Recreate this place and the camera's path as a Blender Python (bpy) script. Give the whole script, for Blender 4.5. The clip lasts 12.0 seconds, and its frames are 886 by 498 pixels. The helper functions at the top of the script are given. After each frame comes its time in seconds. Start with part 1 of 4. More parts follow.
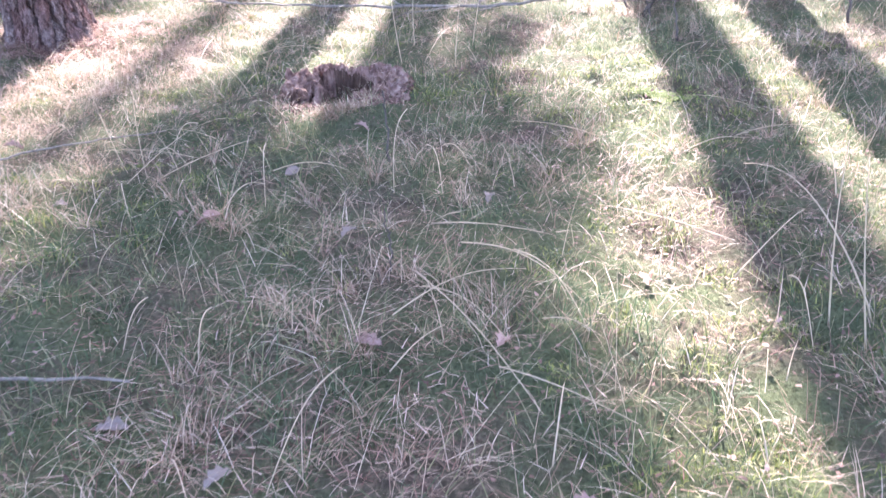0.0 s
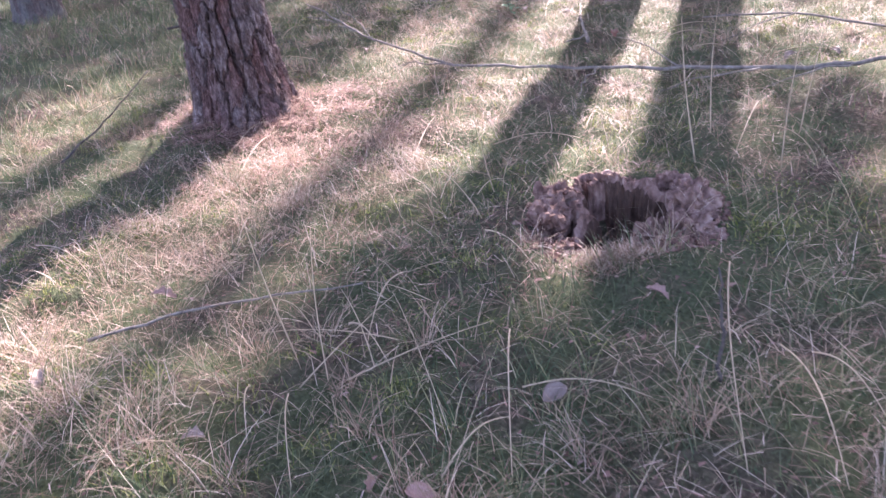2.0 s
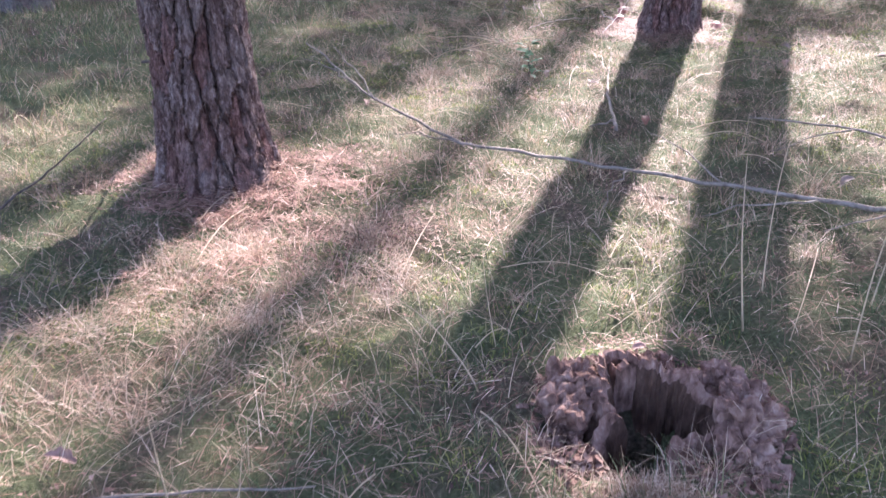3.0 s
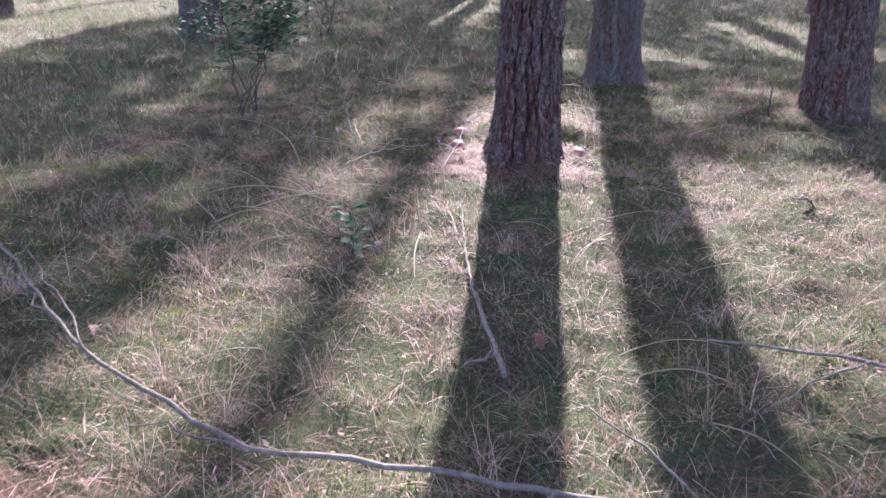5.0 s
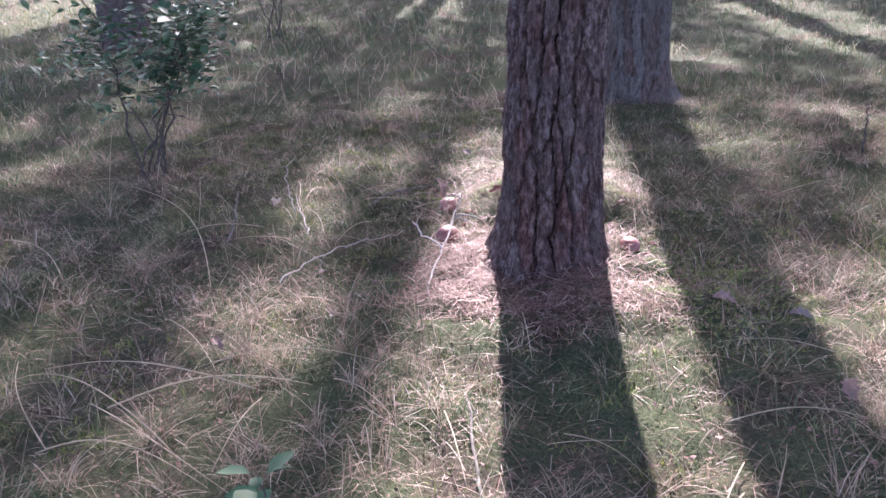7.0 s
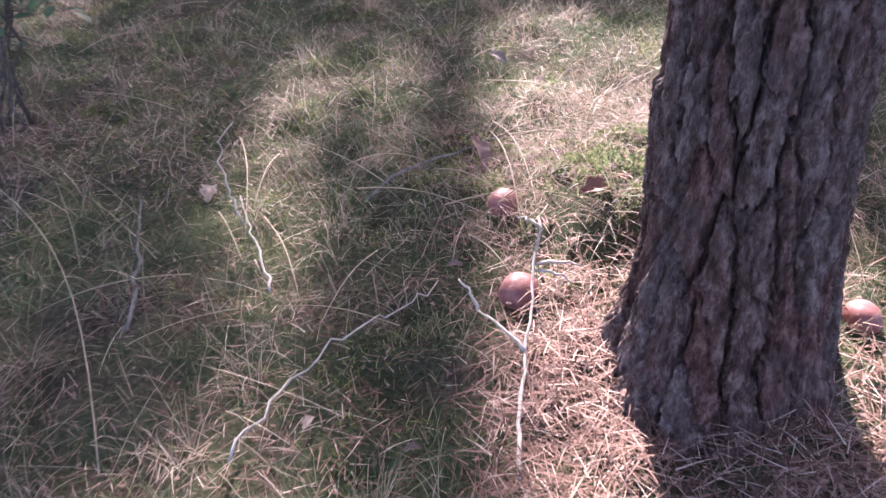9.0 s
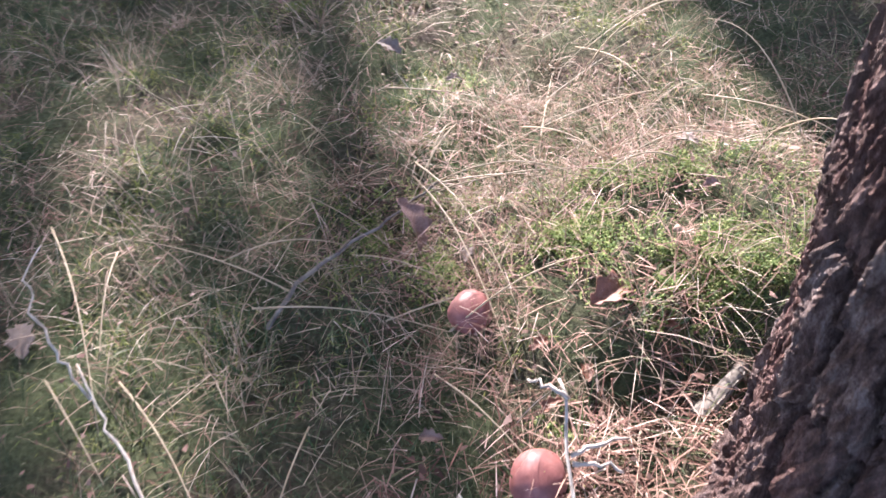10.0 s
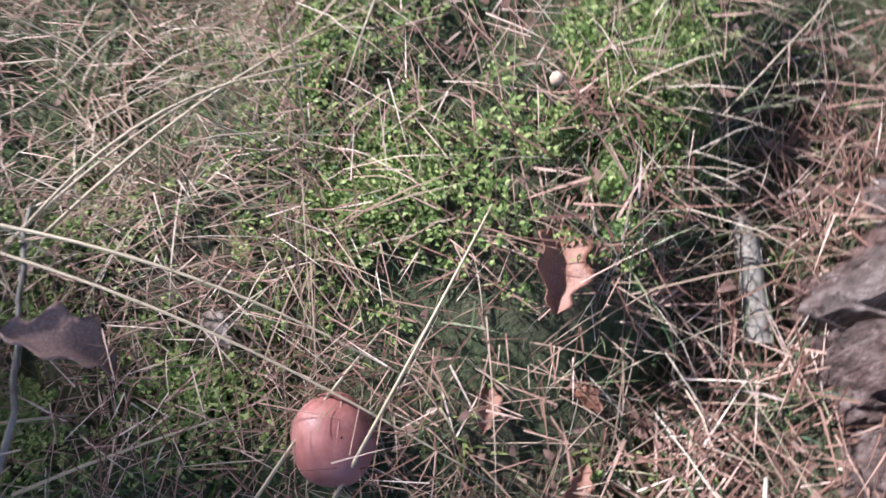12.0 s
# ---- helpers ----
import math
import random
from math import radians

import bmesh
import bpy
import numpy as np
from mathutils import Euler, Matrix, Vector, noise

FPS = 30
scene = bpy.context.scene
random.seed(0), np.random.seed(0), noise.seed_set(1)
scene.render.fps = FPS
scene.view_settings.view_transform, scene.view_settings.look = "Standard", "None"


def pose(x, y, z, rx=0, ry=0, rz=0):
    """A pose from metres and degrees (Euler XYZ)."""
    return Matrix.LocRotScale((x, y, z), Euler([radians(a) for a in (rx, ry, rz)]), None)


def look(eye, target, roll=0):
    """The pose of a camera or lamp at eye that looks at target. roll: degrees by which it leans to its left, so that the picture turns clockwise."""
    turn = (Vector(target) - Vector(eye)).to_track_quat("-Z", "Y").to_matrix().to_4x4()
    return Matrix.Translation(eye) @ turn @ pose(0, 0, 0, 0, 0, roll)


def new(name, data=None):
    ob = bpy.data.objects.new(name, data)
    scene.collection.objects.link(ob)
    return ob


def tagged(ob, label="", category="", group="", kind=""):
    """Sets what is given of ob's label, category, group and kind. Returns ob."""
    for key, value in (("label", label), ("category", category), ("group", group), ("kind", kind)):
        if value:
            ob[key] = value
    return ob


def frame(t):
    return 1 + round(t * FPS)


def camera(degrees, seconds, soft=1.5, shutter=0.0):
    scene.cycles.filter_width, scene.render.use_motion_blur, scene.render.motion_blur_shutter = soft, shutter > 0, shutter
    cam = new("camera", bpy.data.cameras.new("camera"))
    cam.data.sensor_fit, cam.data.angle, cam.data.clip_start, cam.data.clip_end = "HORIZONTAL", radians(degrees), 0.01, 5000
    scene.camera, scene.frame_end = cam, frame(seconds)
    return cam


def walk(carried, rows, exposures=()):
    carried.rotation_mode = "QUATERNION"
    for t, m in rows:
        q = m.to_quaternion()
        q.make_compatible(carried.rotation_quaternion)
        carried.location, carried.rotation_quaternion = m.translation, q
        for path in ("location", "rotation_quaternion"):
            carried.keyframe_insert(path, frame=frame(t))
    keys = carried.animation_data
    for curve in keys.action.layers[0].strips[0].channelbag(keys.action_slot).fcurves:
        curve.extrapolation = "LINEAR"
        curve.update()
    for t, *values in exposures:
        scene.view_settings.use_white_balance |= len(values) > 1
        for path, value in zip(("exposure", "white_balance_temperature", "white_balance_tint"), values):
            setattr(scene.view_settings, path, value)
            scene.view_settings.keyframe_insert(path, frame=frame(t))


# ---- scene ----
cam = camera(55.0, 12.0, soft=1.5, shutter=0.2)
PATH = [
    (0, (0.796, -0.272, 1.161), (0.674, 1.489, 0.221), -3.0),
    (0.5, (0.75, 0.005, 1.197), (0.676, 1.794, 0.306), -0.3),
    (1, (0.686, 0.297, 1.171), (0.457, 2.105, 0.346), -2.2),
    (1.5, (0.569, 0.627, 1.154), (0.043, 2.414, 0.426), -8.3),
    (2, (0.397, 1.006, 1.087), (-0.198, 2.713, 0.231), -7.7),
    (2.5, (0.257, 1.332, 1.208), (-0.271, 3.043, 0.316), -2.4),
    (3, (0.196, 1.643, 1.228), (-0.37, 3.367, 0.388), -0.9),
    (3.5, (0.153, 2.002, 1.234), (-0.32, 3.769, 0.426), -1.2),
    (3.6, (0.128, 2.098, 1.225), (-0.325, 3.878, 0.433), -1.7),
    (3.7, (0.12, 2.2, 1.225), (-0.295, 4.002, 0.464), -0.9),
    (5.3, (-0.28, 3.592, 1.234), (-0.399, 5.471, 0.559), -1.2),
    (5.5, (-0.316, 3.76, 1.273), (-0.396, 5.641, 0.599), -2.0),
    (6, (-0.329, 4.265, 1.286), (-0.391, 6.147, 0.614), -2.6),
    (6.5, (-0.352, 4.737, 1.288), (-0.465, 6.62, 0.625), -2.4),
    (7, (-0.389, 5.16, 1.297), (-0.511, 7.018, 0.567), -2.0),
    (7.2, (-0.394, 5.3, 1.296), (-0.527, 7.142, 0.529), -2.3),
    (8.8, (-0.655, 6.784, 1.347), (-0.773, 8.435, 0.223), -4.7),
    (9, (-0.706, 6.953, 1.332), (-0.763, 8.564, 0.148), -4.8),
    (9.5, (-0.794, 7.477, 1.321), (-0.69, 8.99, 0.017), -4.1),
    (10, (-0.861, 7.864, 1.302), (-0.574, 9.239, -0.121), -3.9),
    (10.5, (-0.939, 8.19, 1.236), (-0.304, 9.356, -0.26), 3.6),
    (11, (-0.856, 8.499, 1.112), (-0.193, 9.4, -0.546), 4.2),
    (11.5, (-0.767, 8.645, 1.05), (-0.004, 9.293, -0.681), 7.2),
    (12, (-0.686, 8.824, 0.902), (0.012, 8.991, -0.989), 15.8),
]
walk(cam, [(t, look(eye, target, roll)) for t, eye, target, roll in PATH],
     exposures=[(0.0, 3.65, 6150, 25), (0.5, 3.35, 6250, 31), (1.5, 2.75, 6200, 28), (2.0, 2.95, 6250, 33), (2.5, 2.95, 6250, 32), (3.5, 2.65, 6100, 25), (5.5, 2.35, 5900, 30), (7.0, 2.52, 5870, 30),
                (9.0, 2.65, 6150, 31), (9.5, 3.2, 5700, 21), (10.0, 2.6, 6050, 21), (11.0, 2.33, 5850, 12), (12.0, 1.92, 5450, 13)])

# ---- light ----
SUN_EL = 33.0          # degrees above the horizon
SUN_X = 0.031         # sideways drift of the sun's way for each metre ahead
SUN_SLOPE = math.tan(radians(SUN_EL))
sun_way = Vector((SUN_X, 1.0, SUN_SLOPE)).normalized()

world = bpy.data.worlds.new("sky")
scene.world = world
world.use_nodes = True
wn = world.node_tree
sky = wn.nodes.new("ShaderNodeTexSky")
sky.sky_type, sky.sun_disc = "NISHITA", False
sky.air_density, sky.dust_density, sky.ozone_density = 0.7, 2.5, 0.5
sky.sun_elevation, sky.sun_rotation = radians(SUN_EL), radians(1.0)
wn.nodes["Background"].inputs["Strength"].default_value = 0.15
wn.links.new(sky.outputs["Color"], wn.nodes["Background"].inputs["Color"])

sun = new("sun", bpy.data.lights.new("sun", "SUN"))
sun.data.energy, sun.data.angle, sun.data.color = 4.4, radians(0.6), (1.0, 0.95, 0.88)
sun.matrix_world = look(sun_way * 60, (0, 0, 0))
tagged(sun, kind="structure")


# ---- materials ----
def node(tree, kind, **values):
    n = tree.nodes.new(kind)
    for key, v in values.items():
        if key in n.inputs:
            n.inputs[key].default_value = v
    return n


def ramp(tree, source, stops):
    r = tree.nodes.new("ShaderNodeValToRGB")
    els = r.color_ramp.elements
    while len(els) < len(stops):
        els.new(0.5)
    for e, (p, c) in zip(els, stops):
        e.position, e.color = p, (*c, 1)
    tree.links.new(source, r.inputs["Fac"])
    return r.outputs["Color"]


def mixed(tree, fac, a, b, blend="MIX"):
    m = tree.nodes.new("ShaderNodeMix")
    m.data_type, m.blend_type = "RGBA", blend
    if isinstance(fac, float):
        m.inputs[0].default_value = fac
    else:
        tree.links.new(fac, m.inputs[0])
    for s, v in ((m.inputs[6], a), (m.inputs[7], b)):
        if isinstance(v, tuple):
            s.default_value = (*v, 1)
        else:
            tree.links.new(v, s)
    return m.outputs[2]


def coords(tree, stretch=(1, 1, 1)):
    c = tree.nodes.new("ShaderNodeTexCoord")
    m = tree.nodes.new("ShaderNodeMapping")
    m.inputs["Scale"].default_value = stretch
    tree.links.new(c.outputs["Object"], m.inputs["Vector"])
    return m.outputs["Vector"]


def noise_of(tree, vec, scale, detail=5.0, rough=0.6):
    n = node(tree, "ShaderNodeTexNoise", Scale=scale, Detail=detail, Roughness=rough)
    tree.links.new(vec, n.inputs["Vector"])
    return n.outputs["Fac"]


def begin(name, rough=0.8, specular=0.3):
    m = bpy.data.materials.new(name)
    m.use_nodes = True
    t = m.node_tree
    p = t.nodes["Principled BSDF"]
    p.inputs["Roughness"].default_value = rough
    p.inputs["Specular IOR Level"].default_value = specular
    return m, t, p


def bumped(tree, shader, height, strength=0.5, distance=0.01):
    b = node(tree, "ShaderNodeBump", Strength=strength, Distance=distance)
    tree.links.new(height, b.inputs["Height"])
    tree.links.new(b.outputs["Normal"], shader.inputs["Normal"])


def leafy(name, stops, thin=0.35, rough=0.6, patch=0.0, patch_colour=(0.2, 0.15, 0.08), specular=0.3):
    """Blades and leaves: each one its own colour, and some light through them."""
    m, t, p = begin(name, rough, specular)
    g = t.nodes.new("ShaderNodeNewGeometry")
    colour = ramp(t, g.outputs["Random Per Island"], stops)
    if patch:
        v = coords(t)
        big = node(t, "ShaderNodeMapRange")
        big.inputs["From Min"].default_value, big.inputs["From Max"].default_value = 0.42, 0.62
        big.inputs["To Max"].default_value = patch
        t.links.new(noise_of(t, v, 2.3), big.inputs["Value"])
        colour = mixed(t, big.outputs["Result"], colour, patch_colour)
    t.links.new(colour, p.inputs["Base Color"])
    tr = t.nodes.new("ShaderNodeBsdfTranslucent")
    t.links.new(colour, tr.inputs["Color"])
    mx = t.nodes.new("ShaderNodeMixShader")
    mx.inputs[0].default_value = thin
    t.links.new(p.outputs[0], mx.inputs[1])
    t.links.new(tr.outputs[0], mx.inputs[2])
    t.links.new(mx.outputs[0], t.nodes["Material Output"].inputs["Surface"])
    return m


def soil_material():
    m, t, p = begin("forest_floor", 0.95, 0.1)
    v = coords(t)
    fine = noise_of(t, v, 60, 8, 0.7)
    a = ramp(t, fine, [(0.3, (0.02, 0.014, 0.011)), (0.5, (0.085, 0.06, 0.046)), (0.72, (0.23, 0.175, 0.135))])
    green = ramp(t, noise_of(t, v, 90, 6, 0.7), [(0.3, (0.026, 0.034, 0.016)), (0.7, (0.115, 0.13, 0.065))])
    where = node(t, "ShaderNodeMapRange")
    where.inputs["From Min"].default_value, where.inputs["From Max"].default_value = 0.33, 0.52
    t.links.new(noise_of(t, v, 1.7, 6, 0.65), where.inputs["Value"])
    t.links.new(mixed(t, where.outputs["Result"], a, green), p.inputs["Base Color"])
    bumped(t, p, fine, 0.9, 0.02)
    return m


def bark_material(name, plate, plate2, deep, lichen=(0.25, 0.27, 0.23)):
    m, t, p = begin(name, 0.9, 0.15)
    v = coords(t, (1, 1, 0.35))
    flakes = noise_of(t, v, 52, 10, 0.78)
    c = ramp(t, flakes, [(0.35, deep), (0.49, plate), (0.7, plate2)])
    own = t.nodes.new("ShaderNodeAttribute")
    own.attribute_name = "plate_tone"
    c = mixed(t, 0.8, c, ramp(t, own.outputs["Fac"], [(0, (1.0, 0.72, 0.68)), (0.45, (0.92, 0.86, 0.85)), (0.75, (1.0, 1.02, 1.02)), (1, (1.25, 1.3, 1.3))]), "MULTIPLY")
    big = node(t, "ShaderNodeMapRange")
    big.inputs["From Min"].default_value, big.inputs["From Max"].default_value = 0.5, 0.68
    big.inputs["To Max"].default_value = 0.4
    t.links.new(noise_of(t, coords(t), 5.0, 6, 0.6), big.inputs["Value"])
    c = mixed(t, big.outputs["Result"], c, lichen)
    t.links.new(c, p.inputs["Base Color"])
    rough = noise_of(t, coords(t, (1, 1, 0.3)), 75, 10, 0.75)
    cells = node(t, "ShaderNodeTexVoronoi", Scale=34.0)
    cells.feature = "DISTANCE_TO_EDGE"
    t.links.new(coords(t, (1, 1, 0.35)), cells.inputs["Vector"])
    crack = node(t, "ShaderNodeMapRange")
    crack.inputs["From Max"].default_value = 0.09
    t.links.new(cells.outputs["Distance"], crack.inputs["Value"])
    both = t.nodes.new("ShaderNodeMath")
    both.operation = "MULTIPLY_ADD"
    both.inputs[1].default_value = 0.16
    t.links.new(crack.outputs["Result"], both.inputs[0])
    t.links.new(rough, both.inputs[2])
    bumped(t, p, both.outputs[0], 1.0, 0.02)
    return m


def plain_material(name, stops, scale=30, stretch=(1, 1, 1), rough=0.7, specular=0.3, bump=0.4, distance=0.003, by_object=0.0):
    m, t, p = begin(name, rough, specular)
    v = coords(t, stretch)
    f = noise_of(t, v, scale, 7, 0.65)
    c = ramp(t, f, stops)
    if by_object:
        o = t.nodes.new("ShaderNodeObjectInfo")
        tone = ramp(t, o.outputs["Random"], [(0, (1 - by_object,) * 3), (1, (1 + by_object,) * 3)])
        c = mixed(t, 1.0, c, tone, "MULTIPLY")
    t.links.new(c, p.inputs["Base Color"])
    if bump:
        bumped(t, p, f, bump, distance)
    return m


SOIL = soil_material()
BARK_RED = bark_material("pine_bark", (0.125, 0.08, 0.07), (0.4, 0.315, 0.285), (0.03, 0.018, 0.015), (0.175, 0.155, 0.14))
BARK_GREY = bark_material("grey_pine_bark", (0.13, 0.11, 0.1), (0.25, 0.22, 0.2), (0.05, 0.042, 0.039), (0.18, 0.178, 0.168))
GREEN = leafy("green_grass", [(0, (0.03, 0.065, 0.026)), (0.5, (0.075, 0.125, 0.052)), (0.85, (0.2, 0.205, 0.095)), (1, (0.38, 0.33, 0.21))], 0.35, 0.55, 0.45, (0.15, 0.135, 0.075))
STRAW = leafy("dry_grass", [(0, (0.15, 0.095, 0.065)), (0.45, (0.31, 0.22, 0.155)), (0.85, (0.5, 0.395, 0.295)), (1, (0.66, 0.57, 0.46))], 0.35, 0.55, 0.45, (0.27, 0.17, 0.115))
STALK = leafy("dry_stalk", [(0, (0.26, 0.19, 0.12)), (0.6, (0.42, 0.335, 0.225)), (1, (0.56, 0.475, 0.34))], 0.2, 0.5)
NEEDLE = leafy("fallen_needles", [(0, (0.075, 0.034, 0.024)), (0.5, (0.215, 0.115, 0.084)), (0.85, (0.4, 0.255, 0.195)), (1, (0.66, 0.51, 0.42))], 0.15, 0.7, specular=0.2)
MOSS = leafy("moss_leaflets", [(0, (0.06, 0.11, 0.024)), (0.5, (0.17, 0.235, 0.06)), (1, (0.42, 0.45, 0.17))], 0.45, 0.6)
PAD = leafy("feather_moss", [(0, (0.05, 0.085, 0.018)), (0.5, (0.15, 0.18, 0.045)), (1, (0.3, 0.3, 0.1))], 0.35, 0.65)
CROWN = leafy("pine_needles", [(0, (0.03, 0.055, 0.025)), (1, (0.07, 0.10, 0.045))], 0.1, 0.6)
LEAF = leafy("bush_leaves", [(0, (0.028, 0.07, 0.04)), (0.6, (0.055, 0.115, 0.062)), (1, (0.1, 0.17, 0.085))], 0.3, 0.5, specular=0.35)
SEEDLING = leafy("sapling_leaves", [(0, (0.06, 0.14, 0.07)), (1, (0.14, 0.25, 0.13))], 0.4, 0.45)
TWIG = plain_material("twig_bark", [(0.3, (0.09, 0.075, 0.06)), (0.6, (0.22, 0.19, 0.16)), (0.8, (0.34, 0.31, 0.27))], 40, (1, 1, 1), 0.85, 0.15)
TWIG_PALE = plain_material("bleached_twig", [(0.3, (0.30, 0.25, 0.2)), (0.7, (0.55, 0.49, 0.42))], 50, (1, 1, 1), 0.8, 0.2)
TWIG_DARK = plain_material("bush_stem", [(0.3, (0.04, 0.034, 0.03)), (0.7, (0.12, 0.1, 0.085))], 40, (1, 1, 1), 0.85, 0.15)
BROWN_LEAF = plain_material("fallen_leaf", [(0.3, (0.17, 0.1, 0.078)), (0.55, (0.28, 0.175, 0.14)), (0.8, (0.39, 0.275, 0.23))], 35, (1, 1, 1), 0.65, 0.3, 0.5, 0.002, 0.25)
PALE_LEAF = plain_material("bleached_leaf", [(0.3, (0.16, 0.118, 0.096)), (0.7, (0.28, 0.22, 0.185))], 35, (1, 1, 1), 0.6, 0.3, 0.5, 0.002, 0.15)
RUST_LEAF = plain_material("rust_leaf", [(0.3, (0.11, 0.045, 0.03)), (0.7, (0.24, 0.105, 0.062))], 45, (1, 1, 1), 0.5, 0.4, 0.5, 0.002)
CAP = plain_material("mushroom_cap", [(0.25, (0.15, 0.052, 0.046)), (0.5, (0.25, 0.092, 0.078)), (0.8, (0.38, 0.18, 0.155))], 26, (1, 1, 1), 0.5, 0.4, 0.45, 0.002)
PORES = plain_material("mushroom_pores", [(0.3, (0.33, 0.29, 0.12)), (0.7, (0.45, 0.4, 0.2))], 300, (1, 1, 1), 0.8, 0.2)
STEM = plain_material("mushroom_stem", [(0.3, (0.34, 0.22, 0.13)), (0.7, (0.52, 0.39, 0.26))], 60, (1, 1, 0.2), 0.7, 0.3)
ROT = plain_material("rotten_wood", [(0.3, (0.04, 0.022, 0.017)), (0.46, (0.135, 0.08, 0.062)), (0.6, (0.23, 0.15, 0.12)), (0.75, (0.38, 0.29, 0.235))], 34, (1, 1, 0.5), 0.95, 0.1, 0.7, 0.006)
# a darker tone of ROT for the hollow's inner wall and bed
ROT_DARK = plain_material("rotten_wood_dark", [(0.3, (0.025, 0.014, 0.01)), (0.55, (0.09, 0.055, 0.04)), (0.75, (0.17, 0.11, 0.082))], 40, (1, 1, 0.4), 0.95, 0.1, 1.0, 0.01)
CRUMB = leafy("leaf_crumbs", [(0, (0.06, 0.034, 0.026)), (0.5, (0.14, 0.078, 0.058)), (0.85, (0.22, 0.13, 0.1)), (1, (0.33, 0.23, 0.19))], 0.1, 0.75)
ACORN = plain_material("pale_puffball", [(0.3, (0.28, 0.19, 0.13)), (0.7, (0.42, 0.32, 0.23))], 90, (1, 1, 1), 0.7, 0.3)


# ---- shared building ----
rng = np.random.default_rng(7)


def hashed(ix, iy, seed):
    v = np.sin(ix * 127.1 + iy * 311.7 + seed * 74.7) * 43758.5453
    return v - np.floor(v)


def waves(x, y, scale, seed=0, octaves=3):
    """Smooth value noise, 0 to 1."""
    x, y = np.asarray(x, float) * scale, np.asarray(y, float) * scale
    total, amp, full = 0.0, 1.0, 0.0
    for k in range(octaves):
        ix, iy = np.floor(x), np.floor(y)
        fx, fy = x - ix, y - iy
        fx, fy = fx * fx * (3 - 2 * fx), fy * fy * (3 - 2 * fy)
        a, b = hashed(ix, iy, seed + k), hashed(ix + 1, iy, seed + k)
        c, d = hashed(ix, iy + 1, seed + k), hashed(ix + 1, iy + 1, seed + k)
        total = total + amp * ((a * (1 - fx) + b * fx) * (1 - fy) + (c * (1 - fx) + d * fx) * fy)
        full += amp
        amp, x, y = amp * 0.5, x * 2.03, y * 2.03
    return total / full


# trees in view: x, y, thickness, root flare, lean across, lean ahead, bark, label
STUMP = (0.15, 3.33)
TREES = [
    (-0.18, 8.26, 0.338, 0.085, 0.02, 0.13, BARK_RED, 1),
    (-1.74, 4.56, 0.375, 0.09, -0.05, 0.0, BARK_RED, 1),
    (0.62, 11.3, 0.41, 0.10, -0.02, 0.0, BARK_GREY, 0),
    (2.06, 9.8, 0.43, 0.06, -0.03, 0.0, BARK_RED, 0),
    (2.40, 5.62, 0.35, 0.06, 0.0, 0.0, BARK_RED, 0),
    (-4.6, 15.0, 0.55, 0.06, 0.0, 0.0, BARK_GREY, 0),
    (-6.0, 8.2, 0.42, 0.05, 0.0, 0.0, BARK_GREY, 0),
    (-7.7, 10.7, 0.45, 0.05, 0.0, 0.0, BARK_GREY, 0),
    (-1.75, 23.6, 0.5, 0.05, 0.0, 0.0, BARK_RED, 0),
    (5.3, 20.2, 0.6, 0.05, 0.0, 0.0, BARK_RED, 0),
]


def ground_z(x, y):
    x, y = np.asarray(x, float), np.asarray(y, float)
    z = 0.07 * (waves(x, y, 0.55, 3) - 0.5) + 0.05 * (waves(x, y, 2.6, 11) - 0.5) + 0.045 * (waves(x, y, 4.6, 14, 2) - 0.5) + 0.06 * (waves(x, y, 9.5, 19, 2) - 0.5)
    far = np.clip((np.hypot(x, y - 6) - 14) / 30, 0, 1)
    z = z + far * 0.5 * (waves(x, y, 0.09, 5) - 0.4)
    for tx, ty, d, *_ in TREES[:5]:
        z = z + 0.05 * np.exp(-((x - tx) ** 2 + (y - ty) ** 2) / (d * 1.1) ** 2)
    z = z + 0.115 * np.exp(-(((x + 0.14) / 0.36) ** 4 + ((y - 8.96) / 0.27) ** 6))
    r = np.hypot(x - STUMP[0] + 0.02, (y - STUMP[1] + 0.02) * 1.1)
    return z - 0.28 * np.exp(-(r / 0.125) ** 4) + 0.035 * np.exp(-((r - 0.3) / 0.15) ** 2)


def gz(x, y):
    return float(ground_z(x, y))


def fast_mesh(name, verts, faces, smooth=True):
    """A mesh from arrays of points and of faces with the same number of corners (a list of such arrays)."""
    me = bpy.data.meshes.new(name)
    verts = np.asarray(verts, np.float32).reshape(-1, 3)
    me.vertices.add(len(verts))
    me.vertices.foreach_set("co", verts.ravel())
    groups = [np.asarray(f, np.int32) for f in faces]
    corners = np.concatenate([f.ravel() for f in groups])
    sizes = np.concatenate([np.full(len(f), f.shape[1], np.int32) for f in groups])
    me.loops.add(len(corners))
    me.loops.foreach_set("vertex_index", corners)
    me.polygons.add(len(sizes))
    me.polygons.foreach_set("loop_start", np.concatenate([[0], np.cumsum(sizes)[:-1]]).astype(np.int32))
    me.polygons.foreach_set("use_smooth", np.full(len(sizes), smooth))
    me.update(calc_edges=True)
    return me


def solid(name, me, material, parent=None, label=""):
    me.materials.append(material)
    ob = new(name, me)
    if parent is not None:
        ob.parent = parent
    return tagged(ob, label)


def part(name, bm, material, parent=None, label="", smooth=True):
    me = bpy.data.meshes.new(name)
    bm.to_mesh(me)
    bm.free()
    for f in me.polygons:
        f.use_smooth = smooth
    return solid(name, me, material, parent, label)


def empty_at(name, m):
    ob = new(name)
    ob.matrix_basis = m
    return ob


